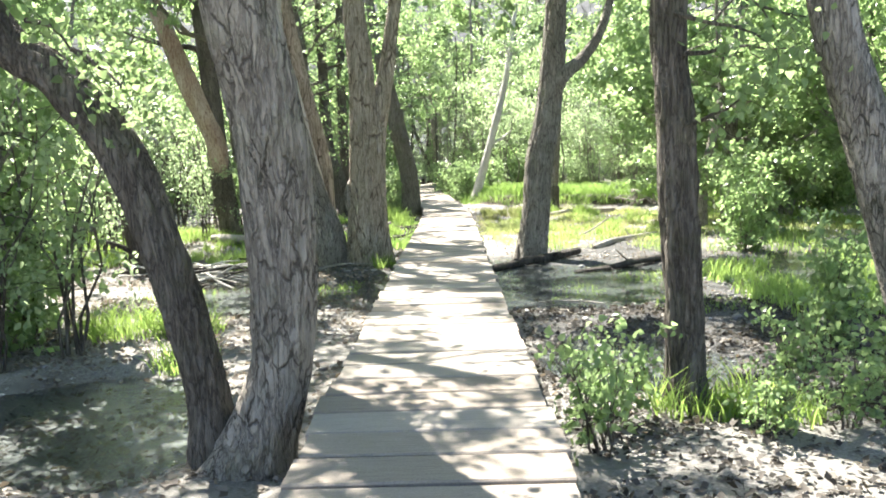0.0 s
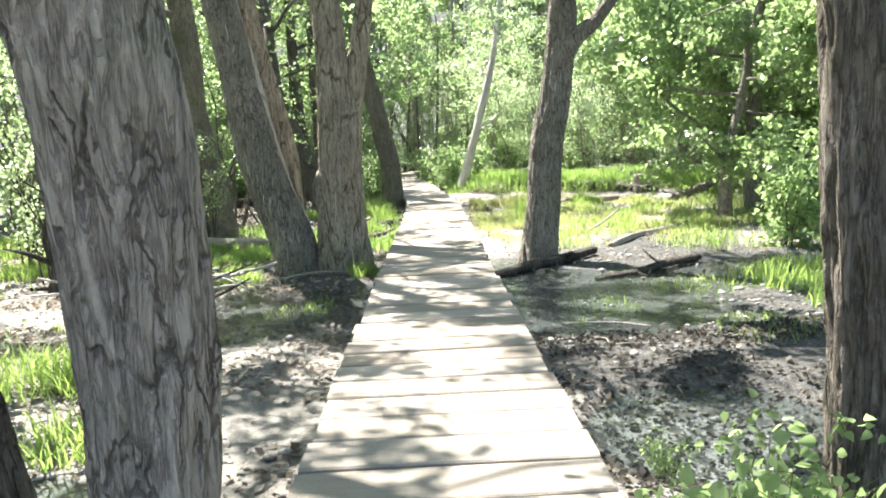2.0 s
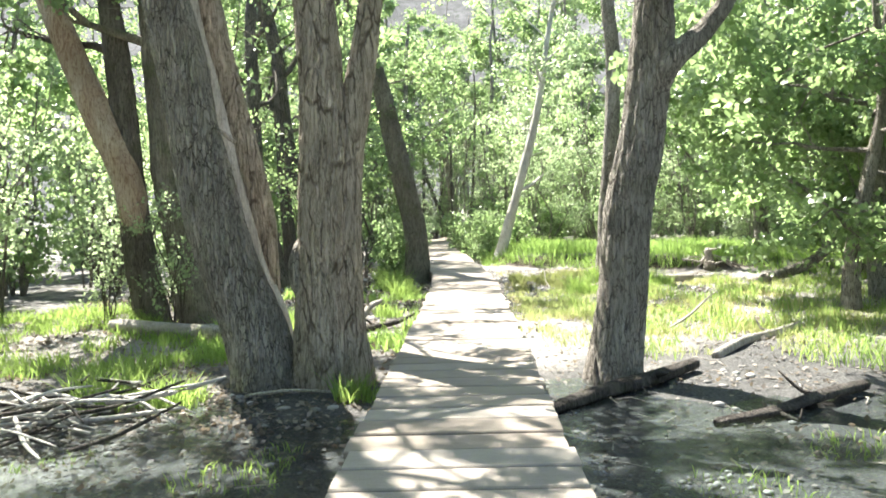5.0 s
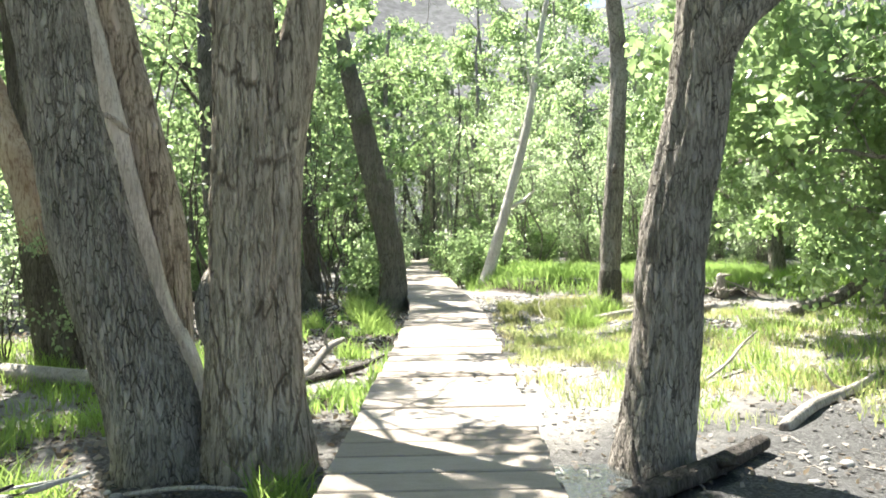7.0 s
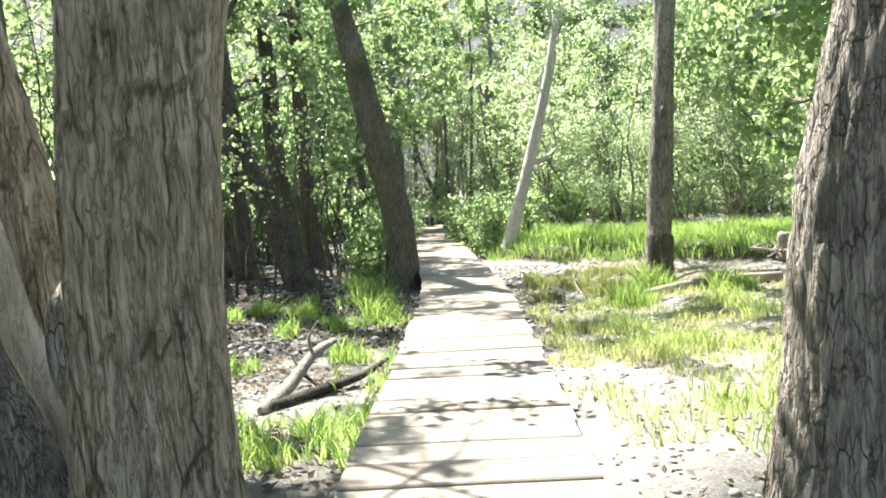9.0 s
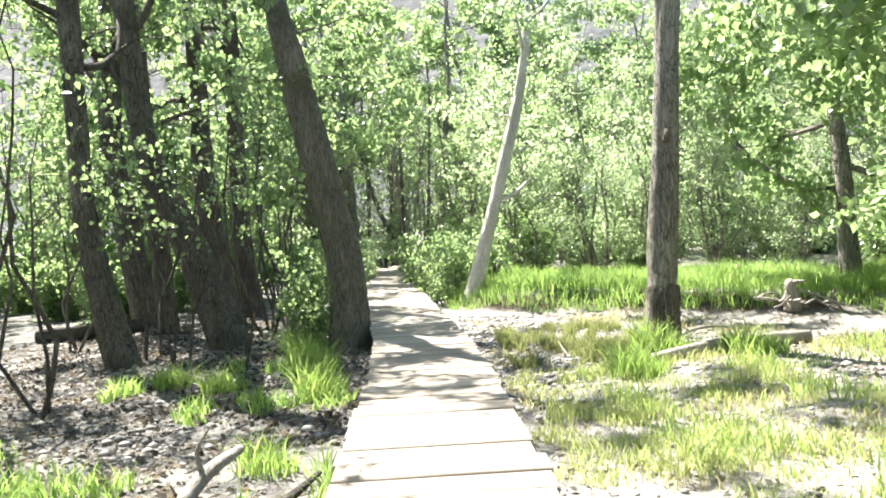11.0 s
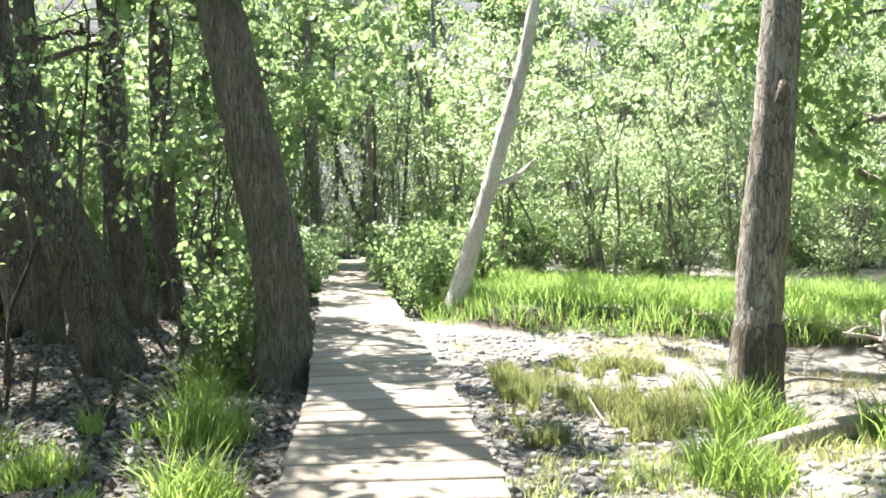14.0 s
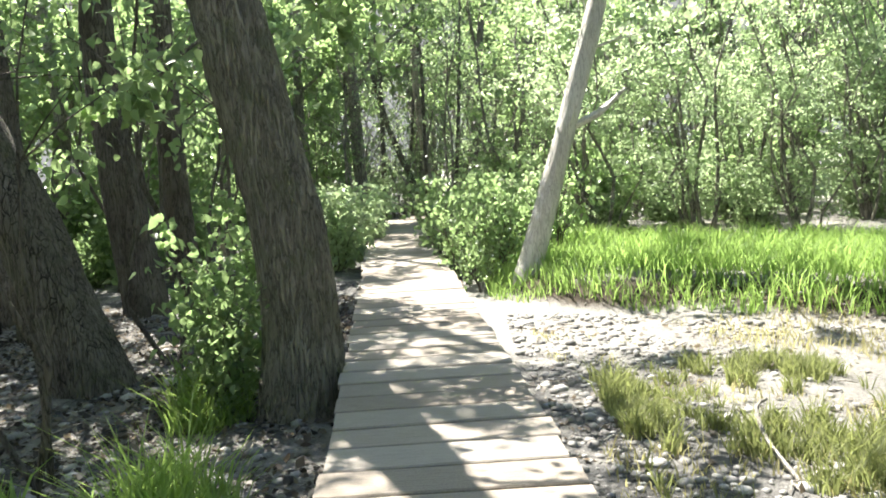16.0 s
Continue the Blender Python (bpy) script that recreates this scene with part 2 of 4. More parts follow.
def plank_material():
    m, nt, bsdf, links = node_mat("weathered_plank")
    info = nt.nodes.new("ShaderNodeObjectInfo")
    tc = nt.nodes.new("ShaderNodeTexCoord")
    shift = nt.nodes.new("ShaderNodeVectorMath")
    shift.operation = 'ADD'
    comb = nt.nodes.new("ShaderNodeCombineXYZ")
    links.new(math_node(nt, 'MULTIPLY', info.outputs["Random"], 40.0), comb.inputs[0])
    links.new(math_node(nt, 'MULTIPLY', info.outputs["Random"], 17.0), comb.inputs[1])
    links.new(tc.outputs["Object"], shift.inputs[0])
    links.new(comb.outputs[0], shift.inputs[1])
    mp = nt.nodes.new("ShaderNodeMapping")
    mp.inputs["Scale"].default_value = (0.7, 11, 11)
    links.new(shift.outputs[0], mp.inputs["Vector"])
    grain = noise_tex(nt, mp.outputs[0], 7, 7, 0.7, 0.5)
    blot = noise_tex(nt, shift.outputs[0], 5, 5, 0.65)
    fine = noise_tex(nt, shift.outputs[0], 90, 3, 0.7)
    col = ramp(nt, grain, [(0.28, (0.125, 0.107, 0.091)), (0.5, (0.26, 0.23, 0.20)), (0.75, (0.39, 0.352, 0.315))])
    col = mix(nt, ramp(nt, blot, [(0.5, (0, 0, 0)), (0.72, (0.7, 0.7, 0.7))]), col, (0.36, 0.33, 0.295))
    col = mix(nt, 0.5, col, ramp(nt, info.outputs["Random"], [(0.0, (0.165, 0.135, 0.11)), (0.5, (0.28, 0.248, 0.212)), (1.0, (0.42, 0.40, 0.37))]))
    col = mix(nt, 0.25, col, ramp(nt, fine, [(0.3, (0.16, 0.12, 0.09)), (0.7, (0.46, 0.40, 0.32))]))
    links.new(col, bsdf.inputs["Base Color"])
    bsdf.inputs["Roughness"].default_value = 0.8
    bsdf.inputs["Specular IOR Level"].default_value = 0.3
    bump(nt, bsdf, math_node(nt, 'ADD', grain, math_node(nt, 'MULTIPLY', fine, 0.3)), 0.5, 0.008)
    return m


def hill_material():
    m, nt, bsdf, links = node_mat("dry_scrub_hillside")
    vec = tex_coord(nt, (1, 1, 1))
    n1 = noise_tex(nt, vec, 0.35, 8, 0.75)
    n2 = noise_tex(nt, vec, 0.9, 5, 0.7)
    col = ramp(nt, n1, [(0.38, (0.03, 0.033, 0.036)), (0.62, (0.105, 0.108, 0.11))])
    col = mix(nt, ramp(nt, n2, [(0.52, (0, 0, 0)), (0.62, (1, 1, 1))]), col, (0.03, 0.042, 0.03))
    links.new(col, bsdf.inputs["Base Color"])
    bsdf.inputs["Roughness"].default_value = 1.0
    return m


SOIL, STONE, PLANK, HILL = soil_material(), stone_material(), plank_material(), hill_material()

# ---- mesh helpers ----
def mesh_from(name, verts, faces, mat, smooth=False):
    """A mesh from an array of corners and an array of faces, all with the same number of corners."""
    verts, faces = np.asarray(verts, np.float32), np.asarray(faces, np.int32)
    me = bpy.data.meshes.new(name)
    me.vertices.add(len(verts))
    me.vertices.foreach_set("co", verts.ravel())
    k = faces.shape[1]
    me.loops.add(faces.size)
    me.loops.foreach_set("vertex_index", faces.ravel())
    me.polygons.add(len(faces))
    me.polygons.foreach_set("loop_start", np.arange(0, faces.size, k, dtype=np.int32))
    me.polygons.foreach_set("loop_total", np.full(len(faces), k, np.int32))
    if smooth:
        me.polygons.foreach_set("use_smooth", np.ones(len(faces), bool))
    me.materials.append(mat)
    me.update(calc_edges=True)
    me.validate()
    return me


def part_mesh(name, me, parent, label=""):
    ob = new(name, me)
    ob.parent = parent
    return tagged(ob, label)


def thing(name, at, label, category, group="", kind=""):
    ob = new(name)
    ob.location = at
    ob.empty_display_size = 0.1
    return tagged(ob, label, category, group, kind)


def resample(pts, step):
    """Smooth curve through points (x, y, z, r), at about even steps."""
    p = np.asarray(pts, float)
    n = len(p)
    ext = np.vstack([2 * p[0] - p[1], p, 2 * p[-1] - p[-2]])
    out = []
    for i in range(n - 1):
        a, b, c, d = ext[i:i + 4]
        k = max(1 if step >= 0.3 else 2, int(np.linalg.norm((c - b)[:3]) / step))
        for u in np.arange(k) / k:
            out.append(0.5 * (2 * b + (c - a) * u + (2 * a - 5 * b + 4 * c - d) * u ** 2 + (3 * b - a - 3 * c + d) * u ** 3))
    out.append(p[-1])
    out = np.array(out)
    out[:, 3] = np.maximum(out[:, 3], 0.002)
    return out


def tubes(paths, seg, step, rough=0.0, seed=0, furrow=0.0):
    """Corners and faces of tapered limbs along curves of (x, y, z, r); rough: uneven girth; furrow: depth of bark ridges in metres."""
    V, F, base = [], [], 0
    for pi, pts in enumerate(paths):
        c = resample(pts, step)
        n = len(c)
        tang = np.gradient(c[:, :3], axis=0)
        tang /= np.linalg.norm(tang, axis=1)[:, None] + 1e-9
        ref = np.array([1.0, 0.12, 0.07])
        ang = np.arange(seg) * 2 * np.pi / seg
        for i in range(n):
            u = np.cross(tang[i], ref)
            if np.linalg.norm(u) < 0.2:
                u = np.cross(tang[i], (0.1, 1.0, 0.0))
            u /= np.linalg.norm(u)
            w = np.cross(tang[i], u)
            r = np.full(seg, c[i, 3])
            if rough or furrow:
                for j, a in enumerate(ang):
                    ca, sa = math.cos(a), math.sin(a)
                    if rough:
                        r[j] *= 1 + rough * noise.noise((ca * 1.1 + seed, sa * 1.1 + pi * 3.7, c[i, 2] * 0.9))
                    if furrow:
                        k = c[i, 3] * 22
                        h = noise.noise((ca * k + seed * 1.3, sa * k + pi, c[i, 2] * 3.0))
                        h2 = noise.noise((ca * k * 2.3 - seed, sa * k * 2.3, c[i, 2] * 8.0))
                        r[j] += furrow * (0.5 - 2.2 * abs(h) + 0.6 * h2)
            V.append(c[i, :3] + np.outer(np.cos(ang) * r, u) + np.outer(np.sin(ang) * r, w))
        for i in range(n - 1):
            a = base + i * seg + np.arange(seg)
            b = base + i * seg + (np.arange(seg) + 1) % seg
            F.append(np.stack([a, b, b + seg, a + seg], 1))
        V.append(c[-1:, :3] + tang[-1:] * c[-1, 3] * 0.3)
        tip = base + n * seg
        a = base + (n - 1) * seg + np.arange(seg)
        b = base + (n - 1) * seg + (np.arange(seg) + 1) % seg
        F.append(np.stack([a, b, np.full(seg, tip), np.full(seg, tip)], 1))
        base = tip + 1
    return np.vstack(V), np.vstack(F)


def tube_mesh(name, paths, mat, seg=8, step=0.15, rough=0.0, seed=0, furrow=0.0):
    v, f = tubes(paths, seg, step, rough, seed, furrow)
    tri = f[:, 2] == f[:, 3]
    me = bpy.data.meshes.new(name)
    me.from_pydata(v.tolist(), [], f[~tri].tolist() + f[tri][:, :3].tolist())
    me.polygons.foreach_set("use_smooth", np.ones(len(me.polygons), bool))
    me.materials.append(mat)
    me.update()
    return me


def unit(v):
    return v / (np.linalg.norm(v, axis=-1, keepdims=True) + 1e-9)


def leaves_mesh(name, spray, rng, mat, slim=0.40, up=0.7, hang=0.5, fine=False):
    """Many single leaves, each folded along its midrib; spray: places, sizes and, as a third entry, facings. fine: an ovate outline with a drawn-out tip."""
    centres, sizes = spray[:2]
    n = len(centres)
    nor = unit(rng.normal(size=(n, 3)) + (0, 0, up)) if len(spray) < 3 else spray[2]
    way = unit(np.cross(nor, rng.normal(size=(n, 3))) - np.array((0, 0, hang)))
    side = unit(np.cross(nor, way))
    s = np.asarray(sizes)[:, None]
    k = np.arange(n)[:, None]
    if not fine:
        V = np.empty((n, 4, 3), np.float32)
        V[:, 0] = centres
        V[:, 1] = centres + way * s * 0.42 + side * s * slim + nor * s * 0.10
        V[:, 2] = centres + way * s
        V[:, 3] = centres + way * s * 0.42 - side * s * slim + nor * s * 0.10
        F = np.concatenate([k * 4 + (0, 2, 1), k * 4 + (0, 3, 2)], 1).reshape(-1, 3)
        return mesh_from(name, V.reshape(-1, 3), F, mat)
    V = np.empty((n, 6, 3), np.float32)
    V[:, 0] = centres
    V[:, 1] = centres + way * s * 0.18 + side * s * slim * 0.92 + nor * s * 0.09
    V[:, 2] = centres + way * s * 0.52 + side * s * slim * 0.80 + nor * s * 0.07
    V[:, 3] = centres + way * s * 1.02 - nor * s * 0.10
    V[:, 4] = centres + way * s * 0.52 - side * s * slim * 0.80 + nor * s * 0.07
    V[:, 5] = centres + way * s * 0.18 - side * s * slim * 0.92 + nor * s * 0.09
    F = np.concatenate([k * 6 + q for q in ((0, 3, 2), (0, 2, 1), (0, 4, 3), (0, 5, 4))], 1).reshape(-1, 3)
    return mesh_from(name, V.reshape(-1, 3), F, mat)


def clumped(tips, seed, cut=-0.08, grain=0.85):
    """Thins twig ends patch by patch, so that foliage hangs in masses with gaps between."""
    return np.array([t for t in tips if noise.noise((t[0] * grain + seed * 3.1, t[1] * grain - seed, t[2] * grain * 1.4)) > cut])


def leaf_sprays(rng, tips, per, spread, size, flat=0.7):
    """Places, sizes and facings of leaves strung along short twiglets about the twig ends; leaves of one spray face much the same way."""
    tips = np.asarray(tips)
    k = rng.poisson(per * rng.uniform(0.45, 1.55, len(tips)))
    own = np.repeat(np.arange(len(tips)), k)
    n = len(own)
    arms = unit(rng.normal(size=(len(tips), 4, 3)) * (1, 1, 0.55) - (0, 0, 0.12)) * rng.uniform(0.8, 2.0, (len(tips), 4, 1)) * spread
    c = tips[own] + arms[own, rng.integers(0, 4, n)] * rng.uniform(0.05, 1, n)[:, None] + rng.normal(size=(n, 3)) * spread * 0.30 * (1, 1, flat)
    facing = unit(rng.normal(size=(len(tips), 3)) + (0, 0, 0.9))
    nor = unit(facing[own] + rng.normal(size=(n, 3)) * 0.55)
    return c, size * rng.uniform(0.6, 1.3, n), nor


def branching(rng, start, way, length, r, depth, paths, tips, bend=0.25, rise=0.15):
    """Grows a limb with side twigs, adding curves to paths and leaf places to tips."""
    p, d = np.array(start, float), np.array(way, float)
    d /= np.linalg.norm(d)
    n = 5
    pts = [(*p, r)]
    for i in range(n):
        d = unit(d + rng.normal(size=3) * bend + (0, 0, rise * 0.4))
        p = p + d * length / n
        rr = r * (1 - (i + 1) / n * 0.8)
        pts.append((*p, rr))
        if depth > 0 and i >= 1:
            for _ in range(2 if i > 2 else 1):
                side = unit(d * 0.6 + rng.normal(size=3) * 0.75)
                branching(rng, p, side, length * rng.uniform(0.38, 0.6), rr * 0.6, depth - 1, paths, tips, bend, rise)
        if depth <= 1 and i >= 1:
            tips.append(p.copy())
    paths.append(pts)


# ---- ground ----
def deck_x(y):
    """The boardwalk's centre line."""
    pts = ((-6, -0.13), (0, -0.12), (12, -0.06), (16, -0.015), (19, -0.005), (21, -0.05), (23.7, -0.235), (27, -0.48), (38, -1.34))
    return float(np.interp(y, [p[0] for p in pts], [p[1] for p in pts]))


def deck_z(y):
    pts = ((-6, 0.44), (0, 0.41), (5, 0.375), (8, 0.305), (12, 0.235), (16, 0.17), (20, 0.10), (25, 0.08), (50, 0.07))
    return float(np.interp(y, [p[0] for p in pts], [p[1] for p in pts])) - 0.035


def smooth(a, b, v):
    u = min(max((v - a) / (b - a), 0), 1)
    return u * u * (3 - 2 * u)


def ground_z(x, y):
    z = -0.06 - 0.009 * min(max(y, -5), 24)
    bank = smooth(0.0, 0.8, y - (27.35 - 0.62 * x) - 0.35 * noise.noise((x * 0.9, y * 0.3, 5.0))) if x > 0.2 else 0.0
    z += 0.33 * bank * smooth(0.3, 1.3, x)
    z += 0.10 * smooth(2.0, 3.4, x) * smooth(12.8, 14.0, y) * (1 - smooth(20, 22, y))
    z += 0.10 * smooth(3.0, 5.0, -x) * smooth(13.5, 15, y) * (1 - smooth(19, 21, y))
    off = abs(x - deck_x(y))
    z += (0.06 * noise.noise((x * 0.45, y * 0.45, 1.0)) + 0.035 * noise.noise((x * 1.7, y * 1.7, 2.0)) + 0.014 * noise.noise((x * 6, y * 6, 3.0))) * smooth(0.2, 1.2, off)
    far = max(abs(x) - 14, y - 42, 0)
    z += 0.02 * far
    stream = smooth(8.3, 9.3, y) * (1 - smooth(11.3, 12.2, y - 0.12 * x)) * smooth(-4.5, -2.5, x) * (1 - smooth(5.5, 7.2, x))
    z -= 0.07 * stream
    for px, py, rx, ry in ((-2.75, 5.2, 1.75, 1.5), (1.55, 6.4, 1.0, 1.0)):
        q = math.hypot((x - px) / rx, (y - py) / ry) + 0.22 * noise.noise((x * 1.3, y * 1.3, 7.0))
        z += (min(z, -0.245) - z) * (1 - smooth(0.65, 1.0, q))
    lim = deck_z(y) - 0.14
    if off < 0.9:
        z = min(z, lim)
    return z


def axis_steps(*runs):
    out = []
    for a, b, n in runs:
        out += list(np.linspace(a, b, n, endpoint=False))
    return np.array(out + [runs[-1][1]])


gx = axis_steps((-900, -120, 5), (-120, -24, 10), (-24, -7, 34), (-7, 7, 118), (7, 24, 34), (24, 120, 10), (120, 900, 5))
gy = axis_steps((-900, -60, 5), (-60, -8, 16), (-8, 30, 290), (30, 60, 60), (60, 160, 12), (160, 1500, 6))
gv = [(x, y, ground_z(x, y)) for y in gy for x in gx]
nx = len(gx)
gi = (np.arange(len(gy) - 1)[:, None] * nx + np.arange(nx - 1)[None]).ravel()
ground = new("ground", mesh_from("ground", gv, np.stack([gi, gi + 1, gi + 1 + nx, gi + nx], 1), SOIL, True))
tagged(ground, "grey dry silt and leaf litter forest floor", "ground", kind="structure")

# hillside beyond the wood
hx = np.linspace(-260, 260, 90)
hy = np.linspace(75, 330, 50)
hv = [(x, y, -3 + 85 * smooth(75, 230, y + 0.25 * abs(x)) * (0.8 + 0.35 * noise.noise((x * 0.012, y * 0.01, 4))) + 3 * noise.noise((x * 0.06, y * 0.06, 9))) for y in hy for x in hx]
hi = (np.arange(49)[:, None] * 90 + np.arange(89)[None]).ravel()
hill = new("backdrop", mesh_from("hillside", hv, np.stack([hi, hi + 1, hi + 91, hi + 90], 1), HILL, True))
tagged(hill, "pale dry scrub hillside beyond the trees", "hillside", kind="structure")

# ---- trees with a place of their own ----
def big_tree(name, pts, label, mat, top=8.5, crown=40, crown_r=2.2, seed=1, near=False, extra=(), leaf=LEAF, per=80, lean=None, size=0.085, low=3.0, sprays=()):
    """pts: the trunk's axis from the ground up as (x, y, z, r); it goes on up to top, and bears limbs and a crown. extra: further limbs."""
    rng = np.random.default_rng(seed)
    pts = [list(p) for p in pts]
    x0, y0 = pts[0][0], pts[0][1]
    z0 = ground_z(x0, y0)
    root = thing(name, (x0, y0, z0), label, "tree", "trees along the boardwalk")
    foot = list(pts[0])
    foot[2], foot[3] = z0 - 0.25, foot[3] * 1.25
    axis = [foot] + [p for p in pts if p[2] > z0 - 0.12]
    a, b = np.array(axis[-2]), np.array(axis[-1])
    d = (b - a)[:3] / max(b[2] - a[2], 0.1)
    d[:2] = d[:2] * 0.7 if lean is None else lean
    while axis[-1][2] < top:
        last = np.array(axis[-1])
        step = 1.1
        d[:2] = d[:2] * 0.9 + rng.normal(size=2) * 0.08
        axis.append([*(last[:3] + d * step), max(last[3] * 0.83, 0.03)])
    rel = [(p[0] - x0, p[1] - y0, p[2] - z0, p[3]) for p in axis]
    part_mesh("trunk", tube_mesh("trunk", [rel], mat, 84 if near else 36, 0.05 if near else 0.1, 0.16, seed, 0.018 if near else 0.013), root)
    paths, tips = [], []
    cur = resample(rel, 0.3)
    for limb in extra:
        pp = [(p[0] - x0, p[1] - y0, p[2] - z0, p[3]) for p in limb[1]]
        part_mesh("limb", tube_mesh("limb", [pp], limb[0], 32, 0.05, 0.15, seed + 5, 0.008), root, limb[2] if len(limb) > 2 else "")
        if len(limb) > 3:
            e = np.array(pp[-1])
            for _ in range(3):
                branching(rng, e[:3], unit(rng.normal(size=3) + (0, 0, 0.8)), 1.5, e[3] * 0.5, 1, paths, tips)
    high = cur[cur[:, 2] > low]
    for i in range(7 if crown else 0):
        q = high[int((0.15 + 0.85 * i / 7) * (len(high) - 1))]
        ang = i * 2.4 + seed
        own = []
        branching(rng, q[:3], (math.cos(ang), math.sin(ang), 0.45), crown_r * rng.uniform(0.75, 1.25), q[3] * 0.45, 2, own, tips)
        part_mesh("branch", tube_mesh("branch", own, mat, 4, 0.6), root)
    if paths:
        part_mesh("branch", tube_mesh("branch", paths, mat, 6, 0.4), root)
    if tips:
        tips = clumped(tips, seed)
        if len(tips) > crown * 3:
            tips = tips[rng.permutation(len(tips))[:crown * 3]]
        part_mesh("crown", leaves_mesh("crown", leaf_sprays(rng, tips, per * 0.8, 0.25, size * 1.22), rng, leaf), root)
    for start, way, length, amount, leaf_size in sprays:
        own, ends = [], []
        branching(rng, np.array(start) - (x0, y0, z0), way, length, 0.012 + 0.008 * length, 1, own, ends, 0.22, -0.05)
        bough = part_mesh("branch", tube_mesh("branch", own, mat, 5, 0.3), root, "leafy hanging branch")
        part_mesh("foliage", leaves_mesh("foliage", leaf_sprays(rng, np.array(ends), amount, 0.15, leaf_size), rng, leaf, 0.42, fine=True), bough)
    return root


def at_y(y, *pts):
    return [(x, y, z, r) for x, z, r in pts]


GREY = "grey furrowed cottonwood trunk rising beside the boardwalk"
big_tree("tree", [(-1.27, 4.32, -0.28, 0.27), (-1.09, 4.32, 0.1, 0.20), (-0.97, 4.31, 0.43, 0.175), (-0.93, 4.30, 0.76, 0.175), (-0.92, 4.27, 1.26, 0.185), (-0.95, 4.2, 1.88, 0.19), (-1.04, 4.12, 2.49, 0.18)],
         "stout grey cottonwood with curved foot at the boardwalk", BARK_PLATE, 8.5, seed=11, near=True)
big_tree("tree", [(-1.40, 4.4, -0.22, 0.18), (-1.42, 4.4, 0.24, 0.125), (-1.51, 4.38, 0.73, 0.12), (-1.63, 4.36, 1.2, 0.118), (-1.79, 4.34, 1.69, 0.12), (-2.11, 4.32, 2.12, 0.113), (-2.40, 4.3, 2.37, 0.107)],
         "slim dark trunk leaning out from a shared foot", BARK_DARK, 5.5, seed=12, near=True, lean=(-0.6, 0.0), low=2.7, size=0.055, per=60,
         sprays=[((-2.0, 4.3, 2.25), (0.5, -0.1, -0.05), 0.45, 3.5, 0.05), ((-2.2, 4.25, 2.4), (0.4, -0.3, 0.1), 0.5, 3.5, 0.05), ((-2.45, 4.2, 2.45), (-0.4, -0.2, -0.2), 0.6, 3.5, 0.05)])
big_tree("tree", at_y(5.1, (1.56, -0.2, 0.17), (1.56, 0.0, 0.14), (1.55, 0.55, 0.126), (1.52, 1.1, 0.12), (1.49, 1.8, 0.113), (1.44, 2.55, 0.105)),
         "dark cracked trunk with pale flaking bark in low shrubs", BARK_DARK, 7.5, seed=13, near=True, low=2.3, size=0.058,
         sprays=[((1.45, 5.0, 2.45), (0.5, -0.4, -0.35), 0.7, 4, 0.06), ((1.5, 5.0, 2.2), (0.7, -0.2, 0.0), 0.7, 4, 0.06), ((1.5, 5.0, 1.75), (0.6, -0.3, 0.2), 0.5, 3, 0.06), ((1.5, 5.05, 2.6), (0.8, 0.0, -0.1), 0.9, 4, 0.06)])
big_tree("tree", at_y(4.8, (3.05, -0.2, 0.2), (2.95, 0.3, 0.15), (2.78, 0.92, 0.14), (2.58, 1.62, 0.139), (2.32, 2.46, 0.139)),
         "grey trunk leaning towards the boardwalk", BARK, 7.5, seed=14)
big_tree("tree", at_y(12.9, (-1.96, -0.15, 0.33), (-2.05, 0.3, 0.30), (-2.2, 0.76, 0.285), (-2.4, 1.5, 0.265), (-2.55, 2.25, 0.24), (-2.66, 3.0, 0.225)),
         "thick grey furrowed cottonwood leaning away from the boardwalk", BARK, 9.5, seed=15, near=True, low=4, crown=14, crown_r=2.1)
big_tree("tree", at_y(12.85, (-1.38, -0.15, 0.31), (-1.37, 0.35, 0.26), (-1.36, 0.75, 0.245), (-1.34, 1.5, 0.235), (-1.31, 2.2, 0.22), (-1.33, 3.0, 0.20)),
         "tan-grey furrowed cottonwood with two fused stems", BARK_WARM, 9.5, seed=16, near=True, low=4, crown=72, crown_r=3.2,
         extra=[(BARK, [(-1.50, 12.85, 0.55, 0.06), (-1.58, 12.80, 0.85, 0.09), (-1.57, 12.80, 1.1, 0.075), (-1.48, 12.85, 1.3, 0.03)], "swollen dark burl"),
                (BARK_WARM, [(-1.13, 12.9, -0.4, 0.27), (-1.14, 12.9, 0.05, 0.205), (-1.16, 12.9, 0.35, 0.18), (-1.16, 12.92, 0.9, 0.158), (-1.14, 12.95, 1.5, 0.15), (-1.10, 12.96, 2.05, 0.15), (-0.99, 12.97, 2.6, 0.14), (-0.9, 13.0, 3.1, 0.125), (-0.7, 13.1, 4.4, 0.1), (-0.5, 13.3, 6.0, 0.06)], "second fused stem")])
